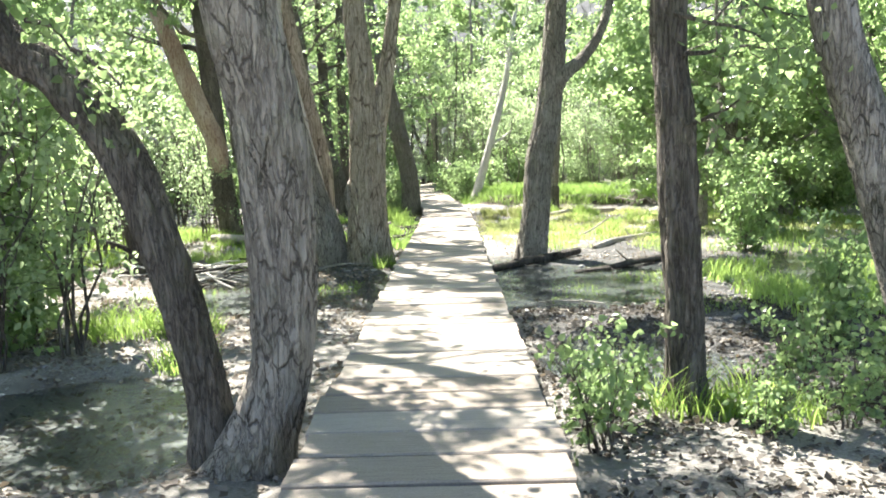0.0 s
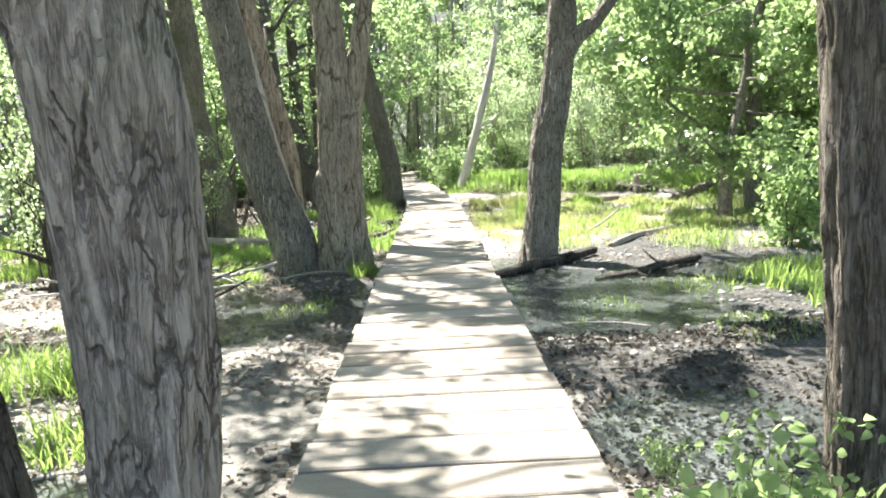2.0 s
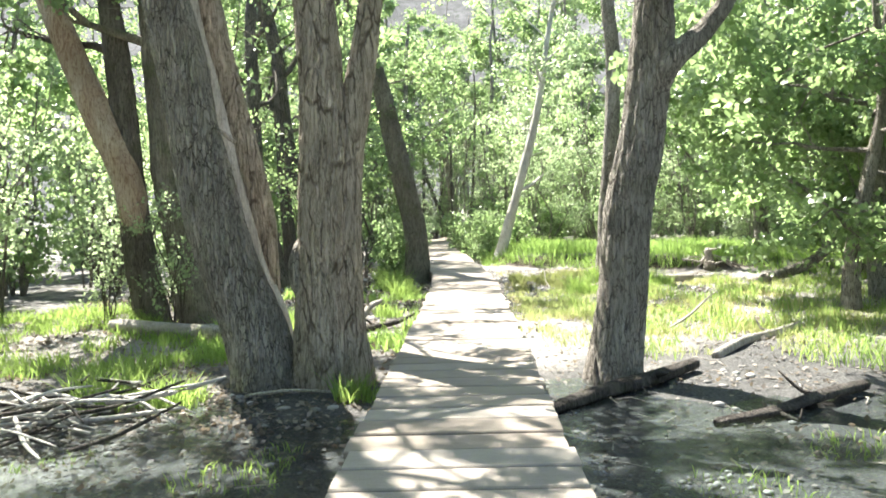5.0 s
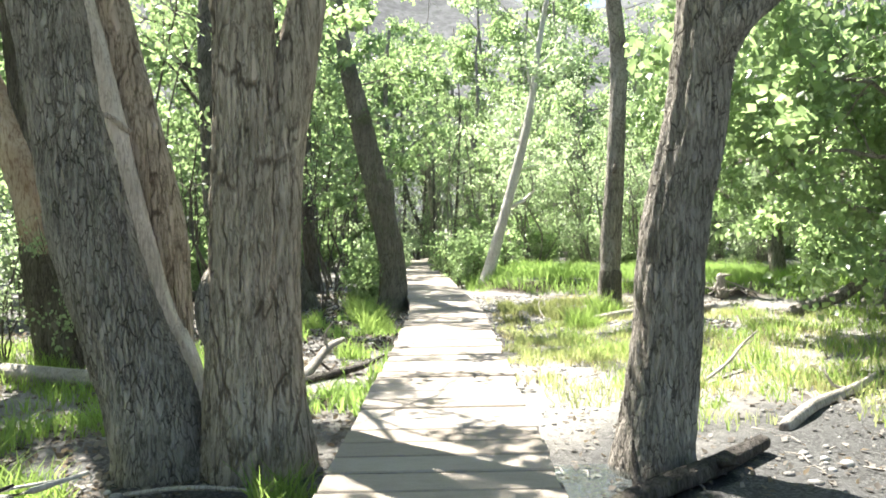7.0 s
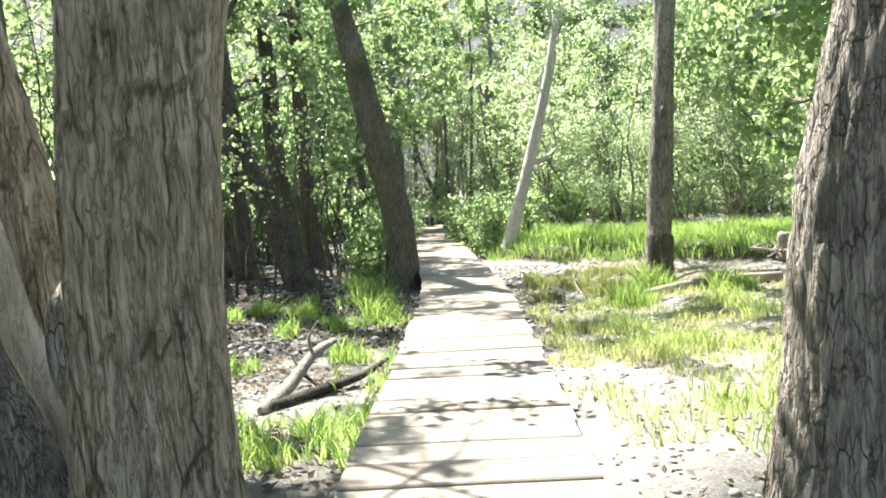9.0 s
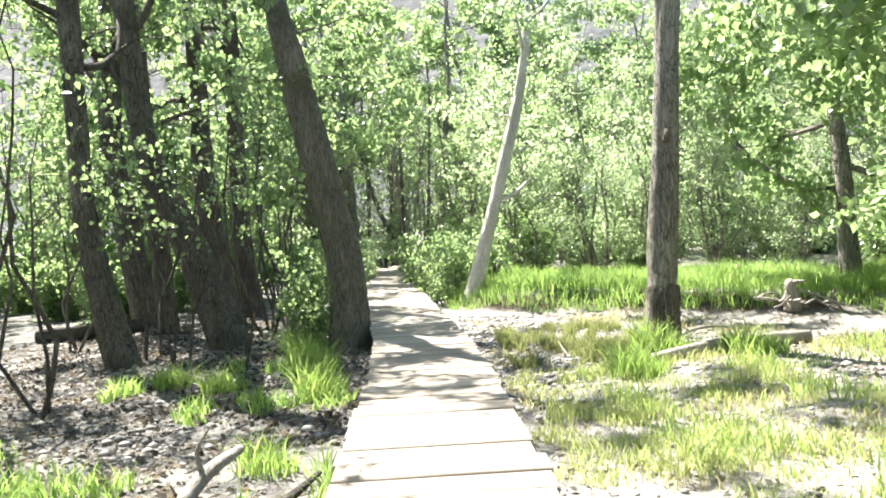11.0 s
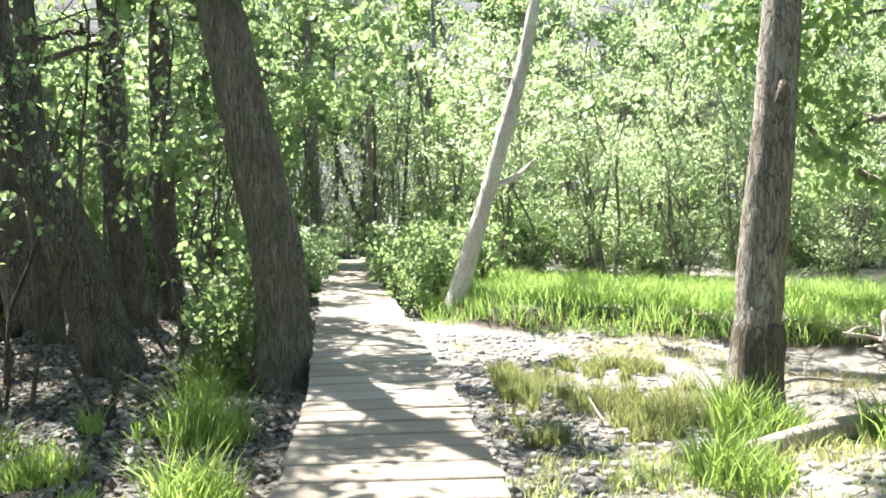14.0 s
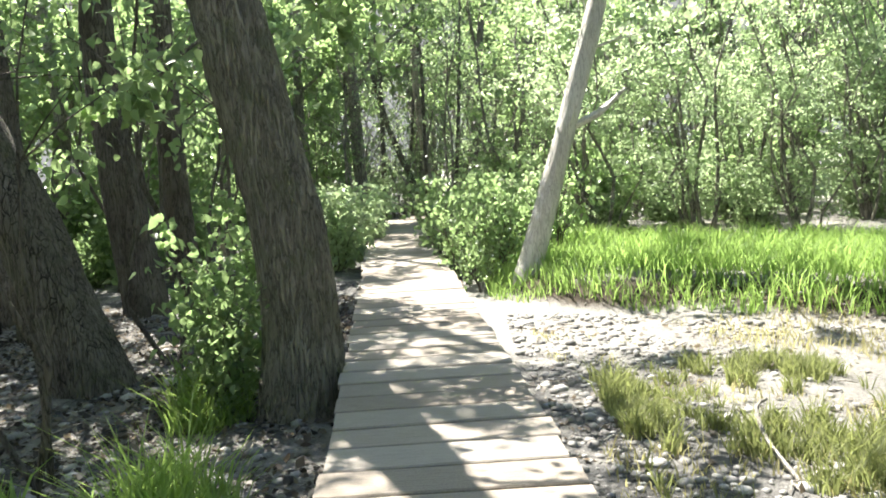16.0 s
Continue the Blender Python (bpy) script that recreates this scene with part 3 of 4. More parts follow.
big_tree("dead_tree", at_y(13.4, (-1.84, -0.2, 0.14), (-1.9, 0.19, 0.115), (-1.95, 0.46, 0.10), (-2.12, 0.89, 0.095), (-2.24, 1.4, 0.10), (-2.36, 1.95, 0.10), (-2.49, 2.6, 0.10), (-2.7, 3.6, 0.09)),
         "bleached split trunk standing between two cottonwoods", BARK_PALE, 4.6, crown=0, seed=17,
         extra=[(BARK_WARM, [(-1.97, 13.45, 0.45, 0.07), (-2.06, 13.5, 0.95, 0.12), (-2.1, 13.5, 1.43, 0.14), (-2.2, 13.5, 1.95, 0.145), (-2.36, 13.5, 2.66, 0.135), (-2.6, 13.5, 4.0, 0.12), (-2.75, 13.5, 6.0, 0.07)], "grey-tan living stem"),
                (DEADWOOD, [(-2.3, 13.36, 2.2, 0.02), (-2.4, 13.2, 2.3, 0.018), (-2.55, 13.1, 2.32, 0.01)], "broken twig stub")])
big_tree("tree", at_y(12.85, (1.37, -0.14, 0.265), (1.40, 0.1, 0.24), (1.47, 0.7, 0.218), (1.53, 1.43, 0.214), (1.66, 2.1, 0.20), (1.77, 2.9, 0.19)),
         "straight grey furrowed cottonwood leaning over grass", BARK, 9.5, seed=18, near=True, low=4, crown=85, crown_r=3.2,
         # Boughs above the view, added to shade the ground right of the walk.
         sprays=[((1.75, 12.8, 4.6), (-0.1, -0.8, 0.45), 2.6, 26, 0.11), ((1.8, 12.8, 5.2), (0.4, -0.8, 0.4), 2.8, 26, 0.11), ((1.8, 12.8, 5.8), (-0.3, -0.8, 0.2), 3.2, 26, 0.11), ((1.7, 12.8, 5.0), (0.0, -1.0, 0.2), 4.2, 34, 0.11), ((1.75, 12.8, 5.4), (0.25, -1.0, 0.15), 4.4, 34, 0.11), ((1.9, 12.9, 6.6), (0.1, -0.9, 0.05), 3.8, 30, 0.11), ((1.9, 12.9, 7.2), (-0.35, -0.9, 0.0), 3.6, 26, 0.11)],
         extra=[(BARK, [(1.70, 12.85, 2.3, 0.11), (1.9, 12.7, 2.75, 0.11), (2.25, 12.8, 3.05, 0.09), (2.6, 12.9, 3.6, 0.07), (3.0, 13.1, 5.0, 0.04)])])
big_tree("tree", at_y(23.1, (-1.08, -0.2, 0.31), (-1.06, 0.3, 0.27), (-1.10, 1.0, 0.255), (-1.22, 1.6, 0.245), (-1.42, 2.5, 0.235), (-1.68, 3.8, 0.2), (-1.85, 4.6, 0.15)),
         "dark mossy trunk leaning away at the boardwalk's bend", BARK_MOSS, 9, seed=19, near=True, low=6, crown=20,
         sprays=[((-1.5, 23.2, 3.0), (0.7, 0.4, -0.1), 1.2, 13, 0.095), ((-1.6, 23.2, 3.6), (0.9, 0.2, 0.0), 1.4, 13, 0.095), ((-1.7, 23.1, 4.2), (0.8, -0.1, 0.1), 1.5, 13, 0.095), ((-1.4, 23.1, 2.4), (-0.6, -0.5, 0.1), 0.9, 10, 0.095), ((-1.6, 23.1, 3.4), (-0.7, -0.5, 0.0), 1.2, 12, 0.095), ((-1.75, 23.0, 4.3), (-0.4, -0.8, -0.1), 1.4, 12, 0.095)])
CL = "dark grey trunk in a shaded stand of cottonwoods"
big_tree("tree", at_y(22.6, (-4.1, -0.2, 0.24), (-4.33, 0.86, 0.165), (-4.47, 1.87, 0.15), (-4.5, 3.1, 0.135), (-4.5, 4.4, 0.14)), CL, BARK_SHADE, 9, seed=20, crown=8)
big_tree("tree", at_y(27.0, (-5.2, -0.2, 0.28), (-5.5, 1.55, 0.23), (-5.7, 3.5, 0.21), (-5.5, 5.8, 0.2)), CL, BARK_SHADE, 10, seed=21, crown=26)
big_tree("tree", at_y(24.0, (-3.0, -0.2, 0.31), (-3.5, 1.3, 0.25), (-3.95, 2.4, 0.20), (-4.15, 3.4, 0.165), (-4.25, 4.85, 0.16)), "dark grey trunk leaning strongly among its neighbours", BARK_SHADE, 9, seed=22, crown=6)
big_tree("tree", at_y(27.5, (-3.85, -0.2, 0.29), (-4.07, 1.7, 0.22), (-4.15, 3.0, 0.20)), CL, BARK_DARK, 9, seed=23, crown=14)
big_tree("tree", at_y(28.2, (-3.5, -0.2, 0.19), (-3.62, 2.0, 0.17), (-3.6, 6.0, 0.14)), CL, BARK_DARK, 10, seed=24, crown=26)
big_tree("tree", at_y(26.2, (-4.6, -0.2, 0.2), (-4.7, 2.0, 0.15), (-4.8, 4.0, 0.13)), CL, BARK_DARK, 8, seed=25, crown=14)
big_tree("tree", at_y(21.2, (2.83, -0.1, 0.24), (2.83, 0.3, 0.185), (2.86, 0.83, 0.158), (2.96, 2.26, 0.148), (3.02, 3.36, 0.148), (3.05, 4.2, 0.148)),
         "slender grey trunk with flaking pale bark in grass", BARK_GREY, 10, seed=26, low=4.5,
         extra=[(BARK_DARK, [(2.83, 21.2, -0.15, 0.25), (2.83, 21.2, 0.2, 0.2), (2.85, 21.2, 0.55, 0.188), (2.86, 21.2, 0.62, 0.15)], "dark damp bark at the foot"),
                (BARK, [(2.85, 21.2, 0.5, 0.15), (2.86, 21.2, 0.83, 0.172), (2.91, 21.2, 1.5, 0.166), (2.955, 21.2, 2.2, 0.162), (2.965, 21.2, 2.32, 0.135)], "cracked dark bark flaking off"),
                (BARK_DARK, [(2.90, 21.04, 2.27, 0.03), (2.91, 20.99, 2.33, 0.05), (2.92, 21.02, 2.42, 0.02)], "dark branch knot")])
big_tree("tree", at_y(27.6, (1.02, 0.0, 0.18), (1.08, 0.15, 0.16), (1.60, 1.92, 0.125), (2.03, 3.45, 0.11), (2.25, 4.46, 0.09), (2.48, 5.95, 0.07)),
         "thin pale leaning tree on the grassy bank", BARK_PALE, 8.5, seed=27, low=3.4, leaf=LEAF_WILLOW, crown=25,
         sprays=[((1.8, 27.6, 2.7), (0.7, -0.4, 0.2), 1.1, 5, 0.09), ((2.0, 27.6, 3.5), (-0.8, -0.4, 0.2), 1.3, 6, 0.09), ((2.2, 27.6, 4.3), (0.6, -0.6, 0.1), 1.3, 6, 0.09)],
         extra=[(BARK_PALE, [(1.62, 27.6, 1.8, 0.05), (1.98, 27.5, 1.98, 0.04), (2.3, 27.5, 2.25, 0.02)])])
big_tree("tree", at_y(17.0, (-4.68, -0.15, 0.27), (-4.9, 1.4, 0.22), (-4.95, 2.8, 0.19), (-5.1, 4.5, 0.16)), "dark trunk with a peeled red-brown limb", BARK_DARK, 8.5, seed=28, crown=22,
         extra=[(PEELED, [(-4.80, 17.0, 0.75, 0.08), (-4.86, 16.95, 1.35, 0.19), (-4.95, 16.9, 2.1, 0.21), (-5.35, 16.9, 3.05, 0.22), (-5.7, 16.9, 3.96, 0.20), (-6.2, 16.9, 5.4, 0.15), (-6.6, 16.9, 7.0, 0.1)], "peeled red-brown limb", 1)])
big_tree("tree", at_y(17.2, (-4.1, -0.15, 0.30), (-4.25, 1.0, 0.26), (-4.42, 2.05, 0.25), (-4.46, 3.4, 0.23), (-4.6, 5.5, 0.18)), "mossy leaf-hung trunk behind a fallen log", BARK_MOSS, 9.5, seed=29, crown=46, crown_r=3.3)

# Added tree, out of view: its crown shades the walk and the left pool.
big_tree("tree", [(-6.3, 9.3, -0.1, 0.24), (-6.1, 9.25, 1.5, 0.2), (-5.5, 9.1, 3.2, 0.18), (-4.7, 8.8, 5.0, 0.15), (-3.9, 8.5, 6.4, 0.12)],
         "unseen leaning cottonwood added to shade walk and pool", BARK_SHADE, 8.5, seed=30, crown=40, crown_r=2.3, low=4.2)
# trees round the far end of the walk
FAR = "grey trunk standing at the far end of the walk"
big_tree("tree", at_y(36.0, (-1.87, -0.2, 0.2), (-1.87, 0.3, 0.155), (-1.92, 1.6, 0.14), (-2.0, 4.0, 0.12)), FAR, BARK, 8, seed=31, crown=26, low=2.6)
big_tree("tree", at_y(42.0, (-0.2, 0.0, 0.24), (-0.25, 0.8, 0.19), (-0.5, 1.8, 0.13), (-0.7, 4.0, 0.1)), FAR, BARK_WARM, 9, seed=32, crown=12)
big_tree("tree", at_y(42.4, (1.0, 0.0, 0.26), (1.0, 1.0, 0.2), (1.1, 2.5, 0.15), (1.3, 4.5, 0.12)), FAR, BARK, 9, seed=33, crown=12)
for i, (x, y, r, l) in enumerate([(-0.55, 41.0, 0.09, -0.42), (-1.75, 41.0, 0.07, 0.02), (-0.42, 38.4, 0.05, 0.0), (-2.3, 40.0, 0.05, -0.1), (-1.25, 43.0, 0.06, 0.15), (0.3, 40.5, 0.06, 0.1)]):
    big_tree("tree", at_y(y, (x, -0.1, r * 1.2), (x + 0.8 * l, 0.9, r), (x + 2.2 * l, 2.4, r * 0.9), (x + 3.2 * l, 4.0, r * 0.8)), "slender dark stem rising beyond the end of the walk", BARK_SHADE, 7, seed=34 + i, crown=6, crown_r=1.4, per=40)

# ---- boardwalk ----
DECK_W = 1.175
walkway = thing("boardwalk", (0, 0, 0), "weathered grey-brown plank boardwalk low over dry ground", "boardwalk", kind="structure")


def plank_mesh(seed):
    """One plank with eased, slightly worn edges; x across the walk."""
    rng = np.random.default_rng(seed)
    half, w, th, e = DECK_W / 2, 0.1388, 0.042, 0.008
    n = 5
    V, F = [], []
    for i, u in enumerate(np.linspace(-half, half, n)):
        j = rng.normal(size=4) * 0.0016
        ring = [(-w + j[0], -th), (-w + j[0], -e), (-w + e + j[0], 0), (w - e + j[1], 0), (w + j[1], -e), (w + j[1], -th)]
        V += [(u, y, z + 0.002 * j[2]) for y, z in ring]
    for i in range(n - 1):
        for k in range(6):
            a, b = i * 6 + k, i * 6 + (k + 1) % 6
            F.append((a, a + 6, b + 6, b))
    me = bpy.data.meshes.new("plank")
    me.from_pydata(V, [], F + [tuple(range(6)), tuple(range(6 * n - 1, 6 * n - 7, -1))])
    me.materials.append(PLANK)
    me.update()
    return me


plank_kinds = [plank_mesh(100 + i) for i in range(8)]
DECK_END = 37.5
rng = np.random.default_rng(5)
side_l, side_r = [], []
y = -5.0
while y < DECK_END:
    dx = (deck_x(y + 0.8) - deck_x(y - 0.8)) / 1.6
    slope = (deck_z(y + 0.3) - deck_z(y - 0.3)) / 0.6
    ob = part_mesh("plank", plank_kinds[rng.integers(8)], walkway)
    ob.location = (deck_x(y) + rng.normal() * 0.010, y, deck_z(y) + rng.normal() * 0.0025)
    ob.rotation_euler = (math.atan(slope) + rng.normal() * 0.004, rng.normal() * 0.003, -math.atan(dx) + rng.normal() * 0.004)
    ob.scale = (1 + rng.normal() * 0.012, 1 - abs(rng.normal()) * 0.012, 1)
    y += 0.299
for x in (-0.44, 0.0, 0.44):
    me = bpy.data.meshes.new("joist")
    V, F = [], []
    for i, yy in enumerate(np.arange(-5, DECK_END, 0.5)):
        for a, b in ((-0.03, -0.19), (0.03, -0.19), (0.03, -0.046), (-0.03, -0.046)):
            V.append((deck_x(yy) + x + a, yy, deck_z(yy) + b))
        if i:
            q = i * 4
            F += [(q - 4 + k, q - 4 + (k + 1) % 4, q + (k + 1) % 4, q + k) for k in range(4)]
    me.from_pydata(V, [], F)
    me.materials.append(PLANK)
    me.update()
    part_mesh("joist", me, walkway, "dark timber joist under the planks")
# the walk turns off at its far end
for i in range(12):
    ob = part_mesh("plank", plank_kinds[i % 8], walkway)
    ob.location = (deck_x(DECK_END) + 0.5 + 0.294 * i, DECK_END + 0.35 + 0.05 * i, deck_z(DECK_END) + 0.02)
    ob.rotation_euler = (0, 0, radians(82))

# ---- undergrowth ----
def shrub_proto(name, seed, height, radius, stems, mat, bark, label, category, group, per=14, size=0.06, slim=0.3, spread=0.17, low=0.25, cut=-0.1, grain=0.9, fine=False, reach_out=1.0, skirt=1.3):
    rng = np.random.default_rng(seed)
    root = thing(name, (0, 0, 0), label, category, group)
    paths, tips = [], []
    for i in range(stems):
        a = rng.uniform(0, 2 * math.pi)
        reach = radius * math.sqrt(rng.uniform(0.02, 1))
        top = height * rng.uniform(0.55, 1.05)
        r = 0.006 + 0.006 * top
        base = np.array((math.cos(a) * 0.12 * radius, math.sin(a) * 0.12 * radius, -0.1))
        end = np.array((math.cos(a) * reach, math.sin(a) * reach, top))
        pts = []
        for u in np.linspace(0, 1, 6):
            q = base + (end - base) * (u ** np.array((1.5, 1.5, 1.0))) + rng.normal(size=3) * 0.028 * height * (u > 0)
            pts.append((*q, r * (1 - 0.85 * u)))
            if u > low:
                for _ in range(3):
                    w = unit(rng.normal(size=3) * (1, 1, 0.5) + (0, 0, 0.35))
                    ln = reach_out * 0.13 * height * rng.uniform(0.6, 1.4) * (1.2 - 0.6 * u) + 0.1
                    twig = q + w * ln
                    paths.append([(*q, r * 0.35), (*(q + w * ln * 0.5 + (0, 0, 0.03)), r * 0.25), (*twig, 0.002)])
                    tips += [q + w * ln * 0.55, twig]
        part_mesh("stem", tube_mesh("stem", [pts], bark, 6, 0.45), root)
    tagged(part_mesh("twig", tube_mesh("twig", paths[::2], bark, 3, 0.9), root), kind="stuff")
    if height > 2:
        kept = [t for t in tips if t[2] <= skirt]
        tips = np.array(kept + list(clumped([t for t in tips if t[2] > skirt], seed, cut, grain)))
    spray = leaf_sprays(rng, tips, per, spread, size)
    spray[0][:, 2] = np.maximum(spray[0][:, 2], 0.02)
    part_mesh("foliage", leaves_mesh("foliage", spray, rng, mat, slim, fine=fine), root)
    return root


def scatter(proto, places, rng, lo=0.85, hi=1.2):
    """The proto itself takes the first place, copies the others."""
    for i, (x, y, *k) in enumerate(places):
        m = pose(x, y, ground_z(x, y), 0, 0, rng.uniform(0, 360))
        sc = (k[0] if k else 1.0) * rng.uniform(lo, hi)
        if i == 0:
            ob = proto
            ob.matrix_basis = m
        else:
            ob = copy_thing(proto, m)
        ob.scale = (sc, sc, sc * rng.uniform(0.9, 1.15))


def spots(rng, n, x0, x1, y0, y1, gap, avoid=0.0, taken=None):
    out = [] if taken is None else taken
    got = []
    for _ in range(n * 60):
        x, y = rng.uniform(x0, x1), rng.uniform(y0, y1)
        if avoid and abs(x - deck_x(y)) < avoid:
            continue
        if all((x - a) ** 2 + (y - b) ** 2 > gap * gap for a, b in out):
            out.append((x, y))
            got.append((x, y))
            if len(got) == n:
                break
    return got


rng = np.random.default_rng(77)
WIL = "tall bushy willow with many thin stems and light leaves"
w1 = shrub_proto("willow_bush", 41, 4.6, 1.5, 9, LEAF_WILLOW, BARK, WIL, "shrub", "willow thicket", 22, 0.095, 0.21, 0.2, 0.08, -0.12, 0.8)
w2 = shrub_proto("willow_bush", 42, 6.5, 1.7, 9, LEAF, BARK, WIL, "shrub", "willow thicket", 19, 0.115, 0.28, 0.23, 0.08, -0.1, 0.7)
w3 = shrub_proto("leafy_bush", 43, 4.2, 1.6, 12, LEAF, BARK, "leafy green bush on the forest floor", "shrub", "leafy bushes", 12, 0.12, 0.36, 0.19, 0.1, -0.05, 0.9)
taken = []
right_front = spots(rng, 12, 2.0, 12, 30.0, 33, 1.5, 0, taken)
right_back = spots(rng, 14, 1.2, 14, 34, 39, 1.7, 0, taken)
far_bank = spots(rng, 26, -17, 17, 41, 54, 2.1, 0, taken)
scatter(w1, right_front + far_bank[0::3], rng)
scatter(w2, [(x, y, 1.0) for x, y in right_back] + far_bank[1::3], rng, 0.9, 1.3)
left_spots = spots(rng, 11, -14, -8.5, 9, 28, 2.2, 0, taken) + spots(rng, 14, -13, -3.0, 29.5, 40, 1.8, 0, taken)
right_mid = spots(rng, 12, 7.5, 15, 10, 27, 2.0, 0, taken)
scatter(w3, left_spots + right_mid + far_bank[2::3] + [(-4.4, 6.9, 0.75), (-5.3, 8.4, 0.8)], rng, 0.9, 1.3)

# young broad-leaved trees with high foliage in the shaded stand
y1 = shrub_proto("sapling", 44, 4.4, 1.1, 3, LEAF, BARK_DARK, "young broad-leaved sapling between dark trunks", "sapling", "young trees in the stand", 9, 0.085, 0.42, 0.22, 0.5, -0.15, 1.0, True, 1.6, 0.0)
# The first three stand hidden, added to shade the grass left of the walk.
scatter(y1, [(-4.2, 18.8, 1.15), (-4.9, 20.3, 1.15), (-3.8, 19.7, 1.0), (-2.3, 21.8, 0.8), (-3.2, 22.2, 0.85), (-3.9, 23.2, 0.9), (-2.45, 24.5), (-2.6, 25.9, 1.1), (-5.6, 24.6), (-3.2, 29.2), (-5.6, 18.6), (-6.6, 15.2, 0.8), (-4.9, 29.5)], rng, 0.9, 1.1)
y2 = shrub_proto("leafy_shrub", 45, 1.7, 0.45, 6, LEAF, BARK_DARK, "dark leafy shrub growing against the leaning trunk", "shrub", "leafy shrubs", 7, 0.095, 0.40, 0.15, 0.1, fine=True)
scatter(y2, [(-1.6, 23.0, 0.55), (-1.7, 23.5, 0.85), (-4.3, 7.6, 1.35), (-5.2, 7.2, 1.5), (4.9, 12.9, 0.9), (5.6, 14.2, 1.0), (3.3, 6.6, 0.6)], rng, 0.9, 1.1)
y5 = shrub_proto("leafy_bush", 49, 2.8, 0.8, 7, LEAF_WILLOW, BARK_DARK, "airy leafy bush with thin stems from one foot", "shrub", "leafy bushes", 8, 0.07, 0.34, 0.15, 0.25)
scatter(y5, [(-3.4, 6.8), (-4.15, 16.5, 0.8), (-5.2, 16.6, 0.7), (-5.4, 12.9, 0.8), (-9.5, 12.0, 1.5), (-9.8, 16.5, 1.6), (-7.6, 22.0, 1.5), (-9.0, 24.0, 1.6), (-7.8, 9.8, 1.4), (-4.6, 39.6, 1.0), (-3.2, 40.5, 1.1), (-2.2, 41.5, 1.0), (-0.8, 40.2, 0.9), (0.6, 39.0, 1.0), (1.6, 40.5, 1.1), (-1.5, 43.0, 1.3), (0.5, 43.5, 1.3), (-4.0, 43.0, 1.3), (2.6, 42.5, 1.3), (-3.9, 6.4, 0.9), (-6.2, 9.6, 1.2), (-7.0, 12.6, 1.3), (-6.4, 14.4, 1.2), (-7.4, 17.4, 1.4), (-6.2, 20.2, 1.2), (-8.3, 14.8, 1.5), (-8.6, 19.4, 1.5)], rng, 0.9, 1.1)
# thin saplings beyond the end of the walk
y3 = shrub_proto("thin_sapling", 46, 5.5, 0.7, 2, LEAF_WILLOW, BARK, "thin bare-stemmed sapling at the end of the walk", "sapling", "thin saplings", 9, 0.09, 0.25, 0.25, 0.35)
y4 = shrub_proto("thin_sapling", 47, 6.2, 1.1, 3, LEAF_WILLOW, BARK, "thin leaning saplings at the end of the walk", "sapling", "thin saplings", 9, 0.09, 0.25, 0.25, 0.35)
sap = spots(rng, 30, -6, 3.5, 38.3, 47, 0.75)
scatter(y3, sap[0::2], rng, 0.8, 1.2)
scatter(y4, sap[1::2] + [(-1.85, 35.0), (-2.6, 36.5), (-0.1, 34.9)], rng, 0.8, 1.2)
# low herbs
h1 = shrub_proto("low_shrub", 48, 0.78, 0.5, 10, LEAF, BARK_DARK, "low leafy shrub beside the boardwalk", "shrub", "low shrubs", 2.1, 0.066, 0.38, 0.075, 0.2, fine=True)
scatter(h1, [(0.86, 4.3, 0.8), (1.02, 4.75, 0.7), (1.85, 4.45, 0.6), (2.4, 4.6, 0.75), (2.5, 5.4, 0.7), (1.02, 5.9, 0.3), (2.9, 4.9, 0.9), (3.4, 5.6, 1.1),
              (0.45, 27.7, 0.9), (0.25, 28.4, 1.1), (0.62, 28.5, 1.2), (0.1, 29.6, 1.2), (0.5, 29.6, 1.4), (0.9, 28.6, 1.2), (0.0, 31.0, 1.4), (-0.1, 32.5, 1.5), (1.5, 28.9, 1.3)], rng, 0.85, 1.15)

# low leafy undergrowth at the foot of the thickets
u1 = shrub_proto("undergrowth_bush", 55, 1.3, 0.8, 9, LEAF_WILLOW, BARK_DARK, "low leafy undergrowth at the thicket's foot", "shrub", "undergrowth", 9, 0.10, 0.26, 0.16, 0.05)
u2 = shrub_proto("undergrowth_bush", 56, 1.1, 0.9, 8, LEAF, BARK_DARK, "low dark leafy undergrowth under trees", "shrub", "undergrowth", 9, 0.11, 0.34, 0.17, 0.05)
low = spots(rng, 26, 0.7, 14, 31.0, 37.5, 1.2) + spots(rng, 16, -4, 6, 39.5, 44, 1.2) + [(-1.6, 32.8), (-2.0, 34.2), (-1.9, 30.6), (-2.9, 32.0), (0.6, 33.8), (0.5, 36.0)]
scatter(u1, low[0::2] + [(0.5, 31.6, 0.7)], rng, 0.7, 1.3)
scatter(u2, low[1::2] + spots(rng, 16, -13, -4.5, 28.5, 38, 1.4) + spots(rng, 8, 8, 14, 18, 28, 1.6), rng, 0.7, 1.3)

